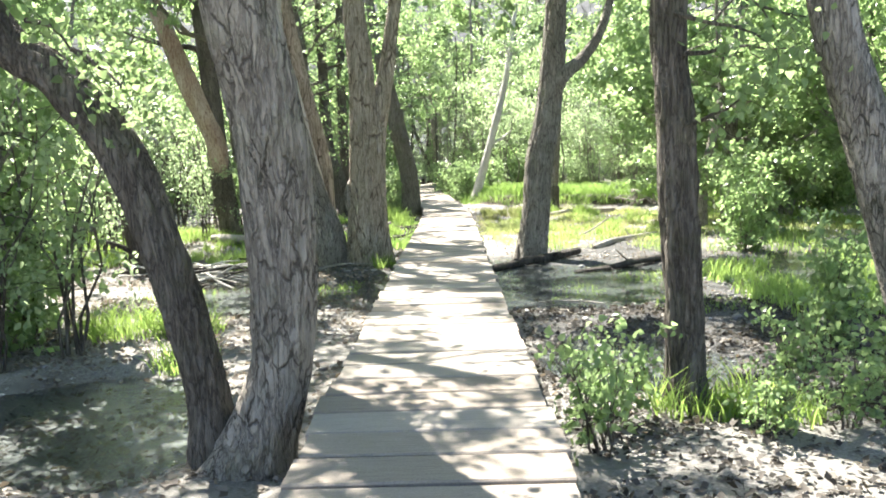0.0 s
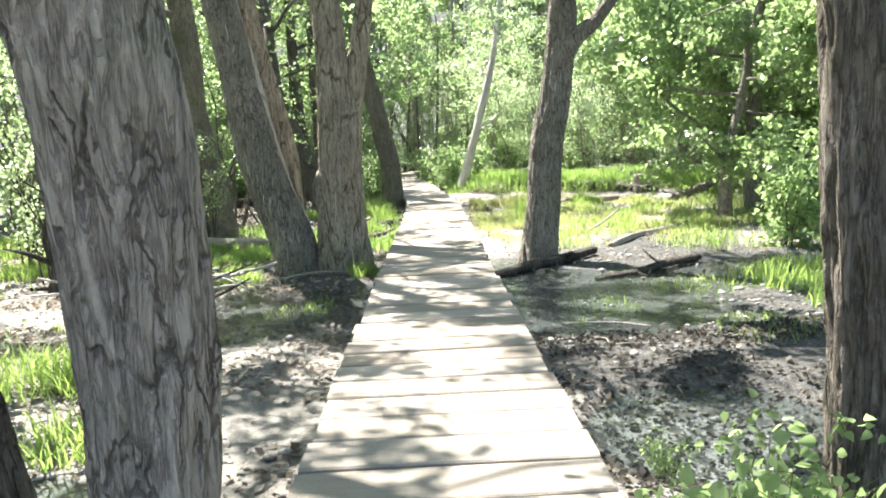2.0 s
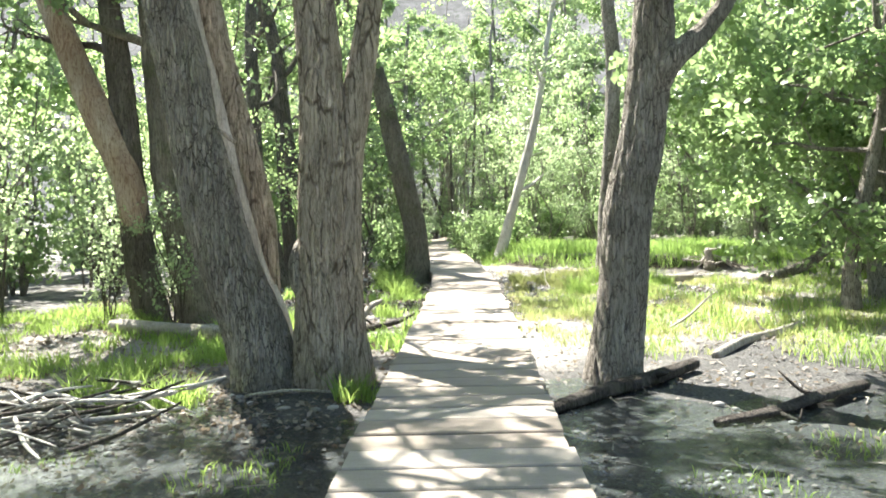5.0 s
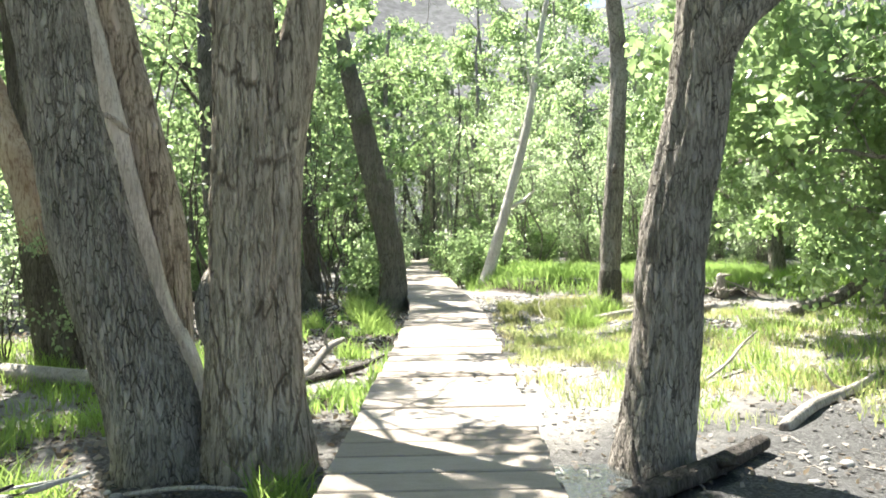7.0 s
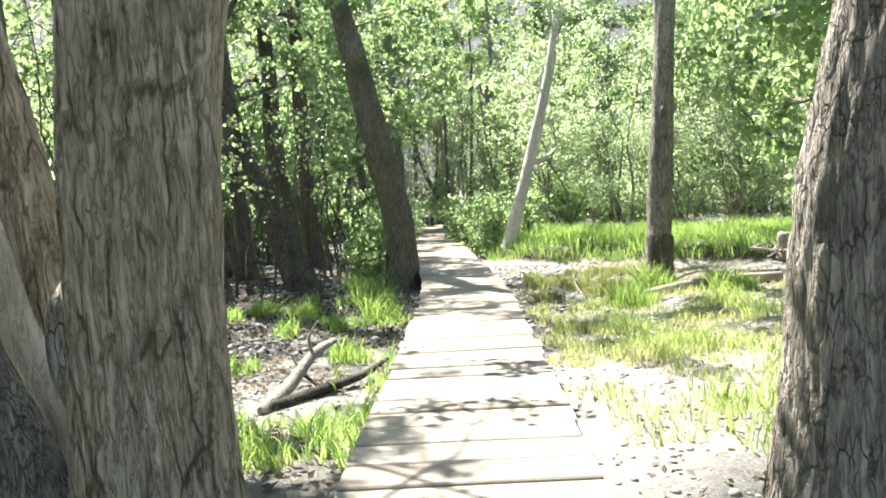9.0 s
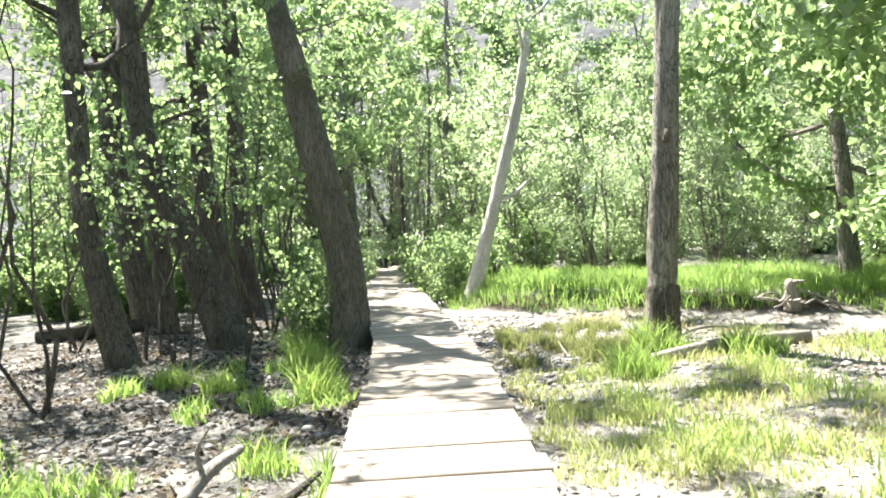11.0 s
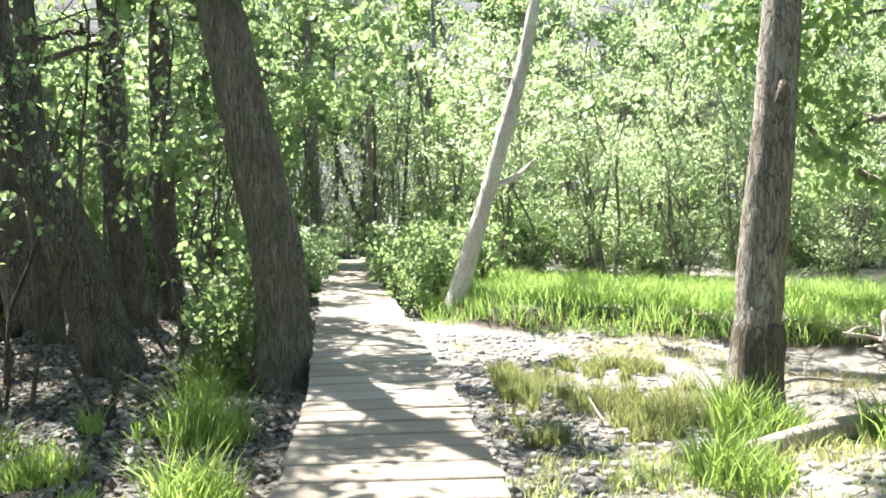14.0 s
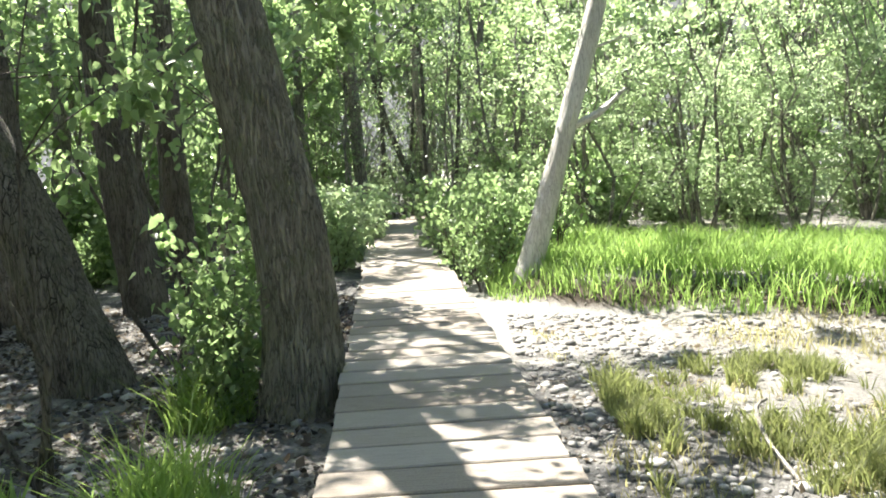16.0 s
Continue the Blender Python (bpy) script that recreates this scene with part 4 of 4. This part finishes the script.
# tall trees of the wood around
def wood_proto(seed, height, label, low=2.0, reach=2.3, mat=LEAF, per=50, size=0.14, tilt=0.35, cut=0.0):
    rng = np.random.default_rng(seed)
    root = thing("tree", (0, 0, 0), label, "tree", "trees of the wood")
    axis = [(0, 0, -0.3, 0.2)]
    d = np.array((rng.normal() * 0.12, rng.normal() * 0.12, 1))
    p = np.array((0, 0, 0.0))
    k = 9
    for i in range(k):
        p = p + d * height / k
        d[:2] += rng.normal(size=2) * 0.07
        axis.append((*p, 0.17 * (1 - 0.85 * (i + 1) / k) + 0.01))
    part_mesh("trunk", tube_mesh("trunk", [axis], BARK, 14, 0.3, 0.1, seed), root)
    cur = resample(axis, 0.3)
    tips = []
    high = cur[cur[:, 2] > low]
    for i in range(11):
        q = high[int((0.05 + 0.95 * i / 11) * (len(high) - 1))]
        own = []
        branching(rng, q[:3], (math.cos(i * 2.4 + seed), math.sin(i * 2.4 + seed), tilt), reach * rng.uniform(0.7, 1.2), q[3] * 0.45, 1, own, tips)
        part_mesh("branch", tube_mesh("branch", own, BARK, 4, 0.9), root)
    tips = clumped(tips, seed, cut, 0.7)
    spray = leaf_sprays(rng, tips, per * 0.8, 0.33, size * 1.15)
    spray[0][:, 2] = np.maximum(spray[0][:, 2], low * 0.5)
    part_mesh("crown", leaves_mesh("crown", spray, rng, mat), root)
    return root


t1 = wood_proto(51, 9.5, "tall green cottonwood standing in the wood")
t2 = wood_proto(52, 12, "tall green cottonwood standing in the wood")
t3 = wood_proto(53, 8, "tall green cottonwood standing in the wood")
wood = spots(rng, 8, -18, -11.5, 4, 38, 3.2) + spots(rng, 8, 9, 18, 6, 40, 3.2) + spots(rng, 9, -9, 9, 47, 58, 2.8) + spots(rng, 8, -26, 26, 58, 72, 4.0)
# (-5.7, 5.4) to (-6.5, 8.3): four unseen trees, added to shade the near ground.
wood += [(3.0, 46.5), (6.8, 45.5), (10.5, 46.0), (14.0, 43.0), (13.8, 32.0), (15.5, 37.0), (-5.7, 5.4), (-7.2, 2.5), (6.8, 7.6), (-6.5, 8.3), (-4.6, 34.0), (-7.4, 32.6), (-9.6, 36.0), (-5.8, 38.8), (-3.2, 37.6), (-8.6, 41.5), (-2.9, 45.5), (-4.6, 49.0), (-7.0, 46.0), (3.4, 49.5), (5.0, 43.6), (5.9, 50.5), (7.8, 48.6), (9.6, 43.4), (12.2, 48.0)]
scatter(t1, wood[0::3], rng)
scatter(t2, wood[1::3], rng)
scatter(t3, wood[2::3], rng)
t4 = wood_proto(54, 6.5, "dark green bushy tree hanging low over the grass", 1.3, 2.6, LEAF, 80, 0.11, -0.12, -0.12)
scatter(t4, [(6.3, 17.3), (5.3, 16.3, 0.75), (7.6, 18.6), (8.0, 21.6), (9.4, 15.5), (7.6, 25.4), (10.5, 22.0)], rng, 0.95, 1.1)

# grass
def grass_mesh(name, places, rng, mat, tall, wide=0.008, lean=0.65):
    n = len(places)
    h = tall * (rng.uniform(0.5, 1.25, n) * np.array([0.95 + 0.75 * noise.noise((p[0] * 1.6, p[1] * 1.6, 12.0)) for p in places]))[:, None]
    a = rng.uniform(0, 2 * np.pi, n)
    side = np.stack([np.cos(a), np.sin(a), 0 * a], 1) * wide * rng.uniform(0.7, 1.4, n)[:, None]
    b = rng.uniform(0, 2 * np.pi, n)
    out = np.stack([np.cos(b), np.sin(b), 0 * b], 1) * lean * rng.uniform(0.2, 1.3, n)[:, None]
    up = np.array((0, 0, 1.0))
    V = np.empty((n, 5, 3), np.float32)
    V[:, 0], V[:, 1] = places - side, places + side
    mid = places + h * 0.55 * up + out * h * 0.35
    V[:, 2], V[:, 3] = mid - side * 0.8, mid + side * 0.8
    V[:, 4] = places + h * up * 0.92 + out * h
    k = np.arange(n)[:, None] * 5
    F = np.concatenate([k + (0, 1, 3), k + (0, 3, 2), k + (2, 3, 4)], 1).reshape(-1, 3)
    return mesh_from(name, V.reshape(-1, 3), F, mat)


def meadow(name, label, n, x0, x1, y0, y1, seed, mat, tall, keep, wide=0.008):
    rng = np.random.default_rng(seed)
    pts = []
    for _ in range(n * 3):
        x, y = rng.uniform(x0, x1), rng.uniform(y0, y1)
        if abs(x - deck_x(y)) > 0.68 and keep(x, y, noise.noise((x * 0.9, y * 0.9, seed))):
            pts.append((x, y, ground_z(x, y) - 0.01))
            if len(pts) >= n:
                break
    ob = new(name, grass_mesh(name, np.array(pts), rng, mat, tall, wide))
    return tagged(ob, label, "grass", kind="stuff")


def bank_edge(x):
    return 27.4 - 0.62 * x


meadow("grass", "lush bright green grass along the bank", 36000, 0.5, 12, 19, 33, 61, GRASS_LUSH, 0.30, lambda x, y, n: bank_edge(x) + 0.1 + 0.3 * n < y < bank_edge(x) + 5.0, 0.007)
meadow("grass", "sunlit yellow-green grass under the trees", 9000, 1.6, 9, 12.6, 20.5, 62, GRASS, 0.18, lambda x, y, n: n + 0.7 * noise.noise((x * 2.6, y * 2.6, 3)) > 0.0 and y > 14.2 - 0.5 * (x - 1.0), 0.006)
meadow("grass", "pale yellow-green sunlit grass", 15000, 0.9, 9, 13.4, 20.8, 70, GRASS_PALE, 0.12, lambda x, y, n: n + 0.5 * noise.noise((x * 2.2, y * 2.2, 8)) > -0.1 and y > 14.4 - 0.5 * (x - 1.0), 0.005)
meadow("grass", "sunlit grass patch on the forest floor", 11000, -9, -2.6, 13.2, 18, 63, GRASS, 0.20, lambda x, y, n: n + 0.6 * noise.noise((x * 2.6, y * 2.6, 3)) > 0.0, 0.006)
meadow("grass", "short grass beside the boardwalk's edge", 4000, 0.65, 3.5, 15.5, 20.5, 64, GRASS_PALE, 0.14, lambda x, y, n: n + 0.7 * noise.noise((x * 3, y * 3, 4)) > 0.15, 0.005)
meadow("dry_grass", "thin dry yellowish grass on the silt", 7000, 0.8, 5, 14.5, 25.5, 65, GRASS_DRY, 0.10, lambda x, y, n: n + 0.6 * noise.noise((x * 3, y * 3, 6)) > 0.1, 0.005)
meadow("grass", "grass and herbs between boardwalk and trees", 6000, -3.5, -0.7, 14.2, 22.5, 66, GRASS_LUSH, 0.2, lambda x, y, n: n + 0.6 * noise.noise((x * 2.8, y * 2.8, 5)) > (0.14 if y < 17.3 else 0.36), 0.007)
meadow("grass", "sparse short grass on damp silt", 3000, -4, 6, 8, 11, 67, GRASS, 0.09, lambda x, y, n: n > 0.15 and abs(x) > 1.2, 0.005)
meadow("grass", "grass patch in half shade", 5000, 3.4, 8, 7.5, 12, 68, GRASS, 0.22, lambda x, y, n: n > -0.1, 0.008)
meadow("dry_grass", "low olive grass mound on gravel", 6500, 1.0, 2.9, 21.0, 23.8, 69, GRASS_OLIVE, 0.17, lambda x, y, n: n + 0.8 * noise.noise((x * 4.5, y * 4.5, 7)) > 0.0, 0.005)


def tuft(x, y, n, r, tall, seed, label="thick tuft of long bright green grass"):
    rng = np.random.default_rng(seed)
    a, d = rng.uniform(0, 2 * np.pi, n), r * np.sqrt(rng.uniform(0, 1, n))
    P = np.stack([np.cos(a) * d, np.sin(a) * d, np.full(n, -0.03)], 1)
    ob = new("grass_tuft", grass_mesh("grass_tuft", P, rng, GRASS, tall, 0.006, 0.75))
    ob.location = (x, y, ground_z(x, y))
    return tagged(ob, label, "grass", "grass tufts")


for i, (x, y, n, r, h) in enumerate([(-1.7, 22.9, 500, 0.28, 0.42), (-1.35, 21.2, 500, 0.3, 0.45), (-1.1, 19.8, 350, 0.25, 0.4), (2.75, 20.9, 700, 0.35, 0.45), (2.2, 20.0, 450, 0.3, 0.35),
                                     (-2.2, 20.4, 300, 0.25, 0.3), (-2.9, 20.9, 300, 0.25, 0.3), (3.6, 20.4, 400, 0.35, 0.35), (-3.2, 12.4, 400, 0.4, 0.35), (-2.6, 12.3, 300, 0.25, 0.3), (-0.98, 12.2, 200, 0.2, 0.25), (-2.3, 6.6, 200, 0.3, 0.25), (-2.6, 7.75, 350, 0.3, 0.3), (-3.3, 7.8, 500, 0.5, 0.3), (-3.0, 8.4, 300, 0.4, 0.25), (1.6, 5.0, 250, 0.3, 0.3), (2.1, 4.9, 250, 0.3, 0.3), (-1.95, 14.9, 260, 0.3, 0.28), (-1.35, 14.5, 220, 0.25, 0.25), (-2.3, 15.9, 260, 0.3, 0.3), (-1.2, 17.4, 220, 0.22, 0.28)]):
    tuft(x, y, n, r, h, 300 + i)

# ---- dead wood ----
def log(name, pts, mat, label, seed, seg=18, side=()):
    """A fallen log: a tapered trunk with broken ends and stubs of branches."""
    p0 = pts[0]
    z0 = ground_z(p0[0], p0[1])
    root = thing(name, (p0[0], p0[1], z0), label, "log" if pts[0][3] > 0.05 else "branch", "fallen wood")
    rel = [(p[0] - p0[0], p[1] - p0[1], ground_z(p[0], p[1]) + p[2] - z0, p[3]) for p in pts]
    ends = [(*(np.array(rel[0][:3]) + (np.array(rel[0][:3]) - np.array(rel[1][:3])) * 0.02), rel[0][3] * 0.35)]
    part_mesh("stem", tube_mesh("stem", [ends + rel], mat, seg, 0.06, 0.35, seed, 0.006), root)
    rng = np.random.default_rng(seed)
    for k, ln in side:
        a = np.array(rel[k])
        w = unit(rng.normal(size=3) * (1, 1, 0.3) + (0, 0, 0.7))
        b = a[:3] + w * ln
        part_mesh("side_branch", tube_mesh("side_branch", [[(*a[:3], a[3] * 0.5), (*((a[:3] + b) / 2 + rng.normal(size=3) * 0.04), a[3] * 0.35), (*b, 0.006)]], mat, 8, 0.08, 0.2, seed), root)
    return root


log("fallen_log", [(0.60, 11.72, 0.03, 0.06), (1.1, 12.15, 0.05, 0.07), (1.7, 12.62, 0.06, 0.07), (2.2, 13.05, 0.07, 0.055)], DEAD_DARK, "dark damp log lying at the foot of a tree", 71, side=[(1, 0.35), (2, 0.3)])
log("fallen_log", [(2.55, 13.5, 0.03, 0.05), (2.95, 13.9, 0.04, 0.05), (3.5, 14.4, 0.06, 0.045), (4.0, 14.95, 0.08, 0.03)], DEADWOOD, "pale weathered log lying in grass", 72, side=[(2, 0.3)])
log("fallen_log", [(1.88, 11.38, 0.03, 0.035), (2.4, 11.6, 0.06, 0.042), (2.9, 11.85, 0.07, 0.05), (3.35, 12.1, 0.06, 0.045)], DEAD_DARK, "dark thin log lying across wet silt", 73, side=[(2, 0.4), (1, 0.25)])
log("fallen_log", [(-4.8, 15.9, 0.08, 0.08), (-4.2, 15.75, 0.11, 0.10), (-3.5, 15.7, 0.12, 0.095), (-2.9, 15.75, 0.10, 0.08)], DEADWOOD, "pale grey log lying behind grass", 74)
log("fallen_log", [(2.42, 20.42, 0.05, 0.07), (3.0, 20.6, 0.08, 0.085), (3.7, 20.8, 0.09, 0.085), (4.5, 21.0, 0.08, 0.08)], DEADWOOD, "bleached log lying among grass tufts", 75)
log("fallen_log", [(-6.6, 25.6, 0.1, 0.12), (-5.6, 25.9, 0.12, 0.13), (-4.9, 26.0, 0.2, 0.11)], DEAD_DARK, "dark log lying behind the shaded trunks", 76)
log("fallen_branch", [(-1.64, 15.7, 0.03, 0.05), (-1.5, 16.1, 0.12, 0.048), (-1.38, 16.5, 0.26, 0.04), (-1.25, 16.9, 0.33, 0.025)], DEADWOOD, "pale bare branch propped on the ground", 77, 10, [(2, 0.35)])
log("fallen_branch", [(-1.6, 15.75, 0.03, 0.04), (-1.25, 16.2, 0.05, 0.04), (-0.95, 16.6, 0.08, 0.03), (-0.78, 17.0, 0.12, 0.018)], DEAD_DARK, "dark branch lying beside the boardwalk", 78, 10, [(1, 0.4)])
log("fallen_branch", [(5.45, 20.3, 0.0, 0.085), (6.4, 20.3, 0.30, 0.085), (6.95, 20.3, 0.75, 0.08), (7.35, 20.3, 1.2, 0.07), (8.0, 20.4, 1.9, 0.05)], BARK, "curved grey limb rising out of the grass", 79, 16)
log("fallen_branch", [(-2.0, 12.4, 0.03, 0.018), (-1.6, 12.35, 0.05, 0.018), (-1.1, 12.3, 0.04, 0.012)], DEADWOOD, "pale stick lying before the trunks", 80, 8)
log("fallen_branch", [(1.1, 9.3, 0.03, 0.012), (1.5, 9.1, 0.03, 0.014), (1.8, 8.9, 0.03, 0.01)], DEADWOOD, "short pale stick on silt", 81, 8)
log("fallen_branch", [(1.72, 21.5, 0.02, 0.011), (1.68, 21.8, 0.12, 0.012), (1.70, 22.0, 0.22, 0.011), (1.80, 22.1, 0.24, 0.008)], DEADWOOD, "pale bent stick standing in gravel", 82, 8)

# dead snag with bare boughs
log("dead_snag", [(-4.95, 12.2, 0.0, 0.13), (-4.9, 12.2, 0.35, 0.10), (-5.0, 12.15, 0.75, 0.06), (-4.8, 12.1, 1.2, 0.035), (-4.5, 12.1, 1.45, 0.02)], DEAD_DARK, "dark broken snag with bare crooked boughs", 83, 14, [(1, 0.7), (2, 0.8), (2, 0.6), (3, 0.5), (1, 0.5)])

# a heap of bleached sticks
rng = np.random.default_rng(9)
heap = thing("stick_pile", (-3.55, 11.7, ground_z(-3.55, 11.7)), "loose pile of bleached bare sticks on silt", "stick pile")
for i in range(56):
    a = rng.uniform(-1.2, 1.3)
    c = np.array((rng.normal() * 0.5, rng.normal() * 0.36, 0.04 + 0.22 * rng.uniform() * (1 if i > 8 else 0.2)))
    d = np.array((math.cos(a), math.sin(a), rng.normal() * 0.12)) * rng.uniform(0.25, 0.6)
    k = rng.normal(size=3) * 0.06
    r = rng.uniform(0.010, 0.026)
    part_mesh("stick", tube_mesh("stick", [[(*(c - d), r), (*(c + k), r * 0.9), (*(c + d), r * 0.5)]], BARK_PALE if i % 3 else DEAD_DARK, 6, 0.12), heap)
heap2 = thing("stick_pile", (5.8, 24.0, ground_z(5.8, 24.0)), "tangle of pale driftwood sticks on gravel", "stick pile")
for i in range(16):
    a = rng.uniform(0, 3.1)
    c = np.array((rng.normal() * 0.4, rng.normal() * 0.3, 0.04 + 0.15 * rng.uniform()))
    d = np.array((math.cos(a), math.sin(a), rng.normal() * 0.3)) * rng.uniform(0.2, 0.5)
    part_mesh("stick", tube_mesh("stick", [[(*(c - d), 0.022), (*(c + rng.normal(size=3) * 0.05), 0.02), (*(c + d), 0.01)]], DEADWOOD, 6, 0.12), heap2)

# ---- stones, litter and water on the forest floor ----
BALLS = []
for k in (1, 2):
    bm = bmesh.new()
    bmesh.ops.create_icosphere(bm, subdivisions=k, radius=1)
    BALLS.append((np.array([v.co[:] for v in bm.verts]), np.array([[v.index for v in f.verts] for f in bm.faces])))
    bm.free()


def stones(name, label, seed, places, lo, hi, ball=1):
    rng = np.random.default_rng(seed)
    V, F = [], []
    ICO_V, ICO_F = BALLS[ball]
    for i, (x, y) in enumerate(places):
        r = lo * (hi / lo) ** (rng.uniform() ** 1.8)
        q = rng.normal(size=(7, 3))
        shape = ICO_V * (1 + 0.17 * np.tanh(2.0 * ICO_V @ q.T)[:, :4].sum(1, keepdims=True) * 0.5)
        shape = shape * (r * rng.uniform(0.8, 1.35), r * rng.uniform(0.7, 1.1), r * rng.uniform(0.4, 0.7))
        a = rng.uniform(0, 6.28)
        ca, sa = math.cos(a), math.sin(a)
        shape = np.stack([shape[:, 0] * ca - shape[:, 1] * sa, shape[:, 0] * sa + shape[:, 1] * ca, shape[:, 2]], 1)
        V.append(shape + (x, y, ground_z(x, y) + r * 0.15))
        F.append(ICO_F + i * len(ICO_V))
    ob = new(name, mesh_from(name, np.vstack(V), np.vstack(F), STONE))
    return tagged(ob, label, "stones", kind="stuff")


def scattered(seed, n, x0, x1, y0, y1, keep):
    rng = np.random.default_rng(seed)
    out = []
    while len(out) < n:
        x, y = rng.uniform(x0, x1), rng.uniform(y0, y1)
        if abs(x - deck_x(y)) > 0.62 and keep(x, y, noise.noise((x * 1.1, y * 1.1, seed))):
            out.append((x, y))
    return out


stones("gravel", "pale rounded river stones along the boardwalk", 91, scattered(91, 3600, 0.6, 4.2, 18.5, 26.3, lambda x, y, n: n + 0.6 * math.exp(-(x - 0.7) * 1.6) + 0.5 * smooth(1.2, 2.6, x) * (1 - smooth(21.2, 22.2, y)) > 0.05), 0.010, 0.055, 0)
stones("gravel", "grey stones among roots in the shade", 92, scattered(92, 2800, -6.5, -0.7, 18, 29, lambda x, y, n: n > -0.1), 0.012, 0.065, 0)
stones("gravel", "small dark and pale pebbles on silt", 93, scattered(93, 1300, -4.5, 4.5, 5, 12, lambda x, y, n: n > 0.0), 0.012, 0.05, 0)
stones("gravel", "loose pebbles on dry silt", 94, scattered(94, 500, -4, 4, 12, 18.5, lambda x, y, n: n > 0.1), 0.012, 0.05, 0)


def litter(seed, n, x0, x1, y0, y1, size, mat=LITTER, label="dead curled leaves scattered over grey silt"):
    rng = np.random.default_rng(seed)
    P = np.array([(x, y, ground_z(x, y) + 0.012) for x, y in scattered(seed, n, x0, x1, y0, y1, lambda x, y, v: v > rng.uniform(-0.5, 0.35))])
    ob = new("leaf_litter", leaves_mesh("leaf_litter", (P, size * rng.uniform(0.5, 1.3, n)), rng, mat, 0.38, 2.2, 0.0))
    return tagged(ob, label, "leaf litter", kind="stuff")


litter(95, 15000, -7, -0.6, 2.0, 13, 0.06)
litter(195, 5000, 0.6, 7, 2.0, 13, 0.055)
litter(196, 13000, 0.6, 6, 3.5, 8.8, 0.052, LITTER_DARK, "dark grey-brown leaf litter")
litter(197, 9000, -6, -0.7, 18, 27, 0.06, LITTER_DARK, "dark grey-brown leaf litter")
litter(96, 14000, -7, -0.6, 13, 28, 0.07)
litter(98, 3500, 0.6, 6, 12.5, 26, 0.06)
rng = np.random.default_rng(97)
paths = []
for x, y in scattered(97, 420, -5, 5, 3, 27, lambda x, y, n: n > -0.1):
    a, ln = rng.uniform(0, 6.28), rng.uniform(0.06, 0.28)
    z = ground_z(x, y) + 0.015
    paths.append([(x, y, z, 0.006), (x + math.cos(a) * ln * 0.5, y + math.sin(a) * ln * 0.5, z + 0.02, 0.006), (x + math.cos(a + 0.3) * ln, y + math.sin(a + 0.3) * ln, z + 0.005, 0.003)])
tagged(new("twig_litter", tube_mesh("twig_litter", paths, DEADWOOD, 5, 0.3)), "small broken twigs strewn on the ground", "twigs", kind="stuff")


def water_material():
    m, nt, bsdf, links = node_mat("clear_shallow_water")
    vec = tex_coord(nt, (1, 1, 1))
    clear = nt.nodes.new("ShaderNodeBsdfTransparent")
    clear.inputs["Color"].default_value = (0.80, 0.86, 0.88, 1)
    shine = nt.nodes.new("ShaderNodeBsdfGlossy")
    shine.inputs["Roughness"].default_value = 0.04
    fres = nt.nodes.new("ShaderNodeFresnel")
    fres.inputs["IOR"].default_value = 1.33
    b = nt.nodes.new("ShaderNodeBump")
    b.inputs["Strength"].default_value = 0.6
    b.inputs["Distance"].default_value = 0.03
    links.new(noise_tex(nt, vec, 9, 4, 0.6, 0.8), b.inputs["Height"])
    links.new(b.outputs["Normal"], shine.inputs["Normal"])
    links.new(b.outputs["Normal"], fres.inputs["Normal"])
    mx = nt.nodes.new("ShaderNodeMixShader")
    links.new(fres.outputs[0], mx.inputs[0])
    links.new(clear.outputs[0], mx.inputs[1])
    links.new(shine.outputs[0], mx.inputs[2])
    links.new(mx.outputs[0], nt.nodes["Material Output"].inputs["Surface"])
    return m


wx, wy = np.linspace(-4, 7.4, 96), np.linspace(8.0, 12.9, 42)
wi = np.array([j * 96 + i for j in range(41) for i in range(95) if ground_z((wx[i] + wx[i + 1]) / 2, (wy[j] + wy[j + 1]) / 2) < -0.172])
WATER = water_material()
pool = new("water", mesh_from("water", [(x, y, -0.185) for y in wy for x in wx], np.stack([wi, wi + 1, wi + 97, wi + 96], 1), WATER, True))
tagged(pool, "shallow clear stream over grey silt and pebbles", "stream", kind="structure")
for x0, x1, y0, y1 in ((-4.9, -0.9, 3.2, 7.2), (0.45, 2.9, 5.1, 7.7)):
    px, py = np.linspace(x0, x1, 56), np.linspace(y0, y1, 52)
    pi = np.array([j * 56 + i for j in range(51) for i in range(55) if ground_z((px[i] + px[i + 1]) / 2, (py[j] + py[j + 1]) / 2) < -0.178])
    still = new("water", mesh_from("water", [(x, y, -0.19) for y in py for x in px], np.stack([pi, pi + 1, pi + 57, pi + 56], 1), WATER, True))
    tagged(still, "shallow still pool on grey silt beside the boardwalk", "pool", kind="structure")
log("tree_stump", [(5.75, 23.9, 0.0, 0.14), (5.76, 23.9, 0.2, 0.10), (5.72, 23.9, 0.42, 0.09), (5.70, 23.9, 0.5, 0.05)], DEADWOOD, "short broken pale stump on gravel", 85, 14, [(2, 0.25)])
log("fallen_branch", [(3.1, 21.9, 0.02, 0.02), (3.5, 22.2, 0.12, 0.022), (3.9, 22.4, 0.14, 0.02), (4.4, 22.6, 0.05, 0.012)], DEADWOOD, "arched pale branch behind the trunk", 86, 8, [(1, 0.4), (2, 0.35)])
log("fallen_branch", [(2.55, 15.3, 0.05, 0.016), (2.9, 15.7, 0.12, 0.018), (3.2, 16.1, 0.22, 0.014), (3.45, 16.3, 0.34, 0.008)], DEADWOOD, "thin pale branch in grass", 87, 8, [(2, 0.2)])
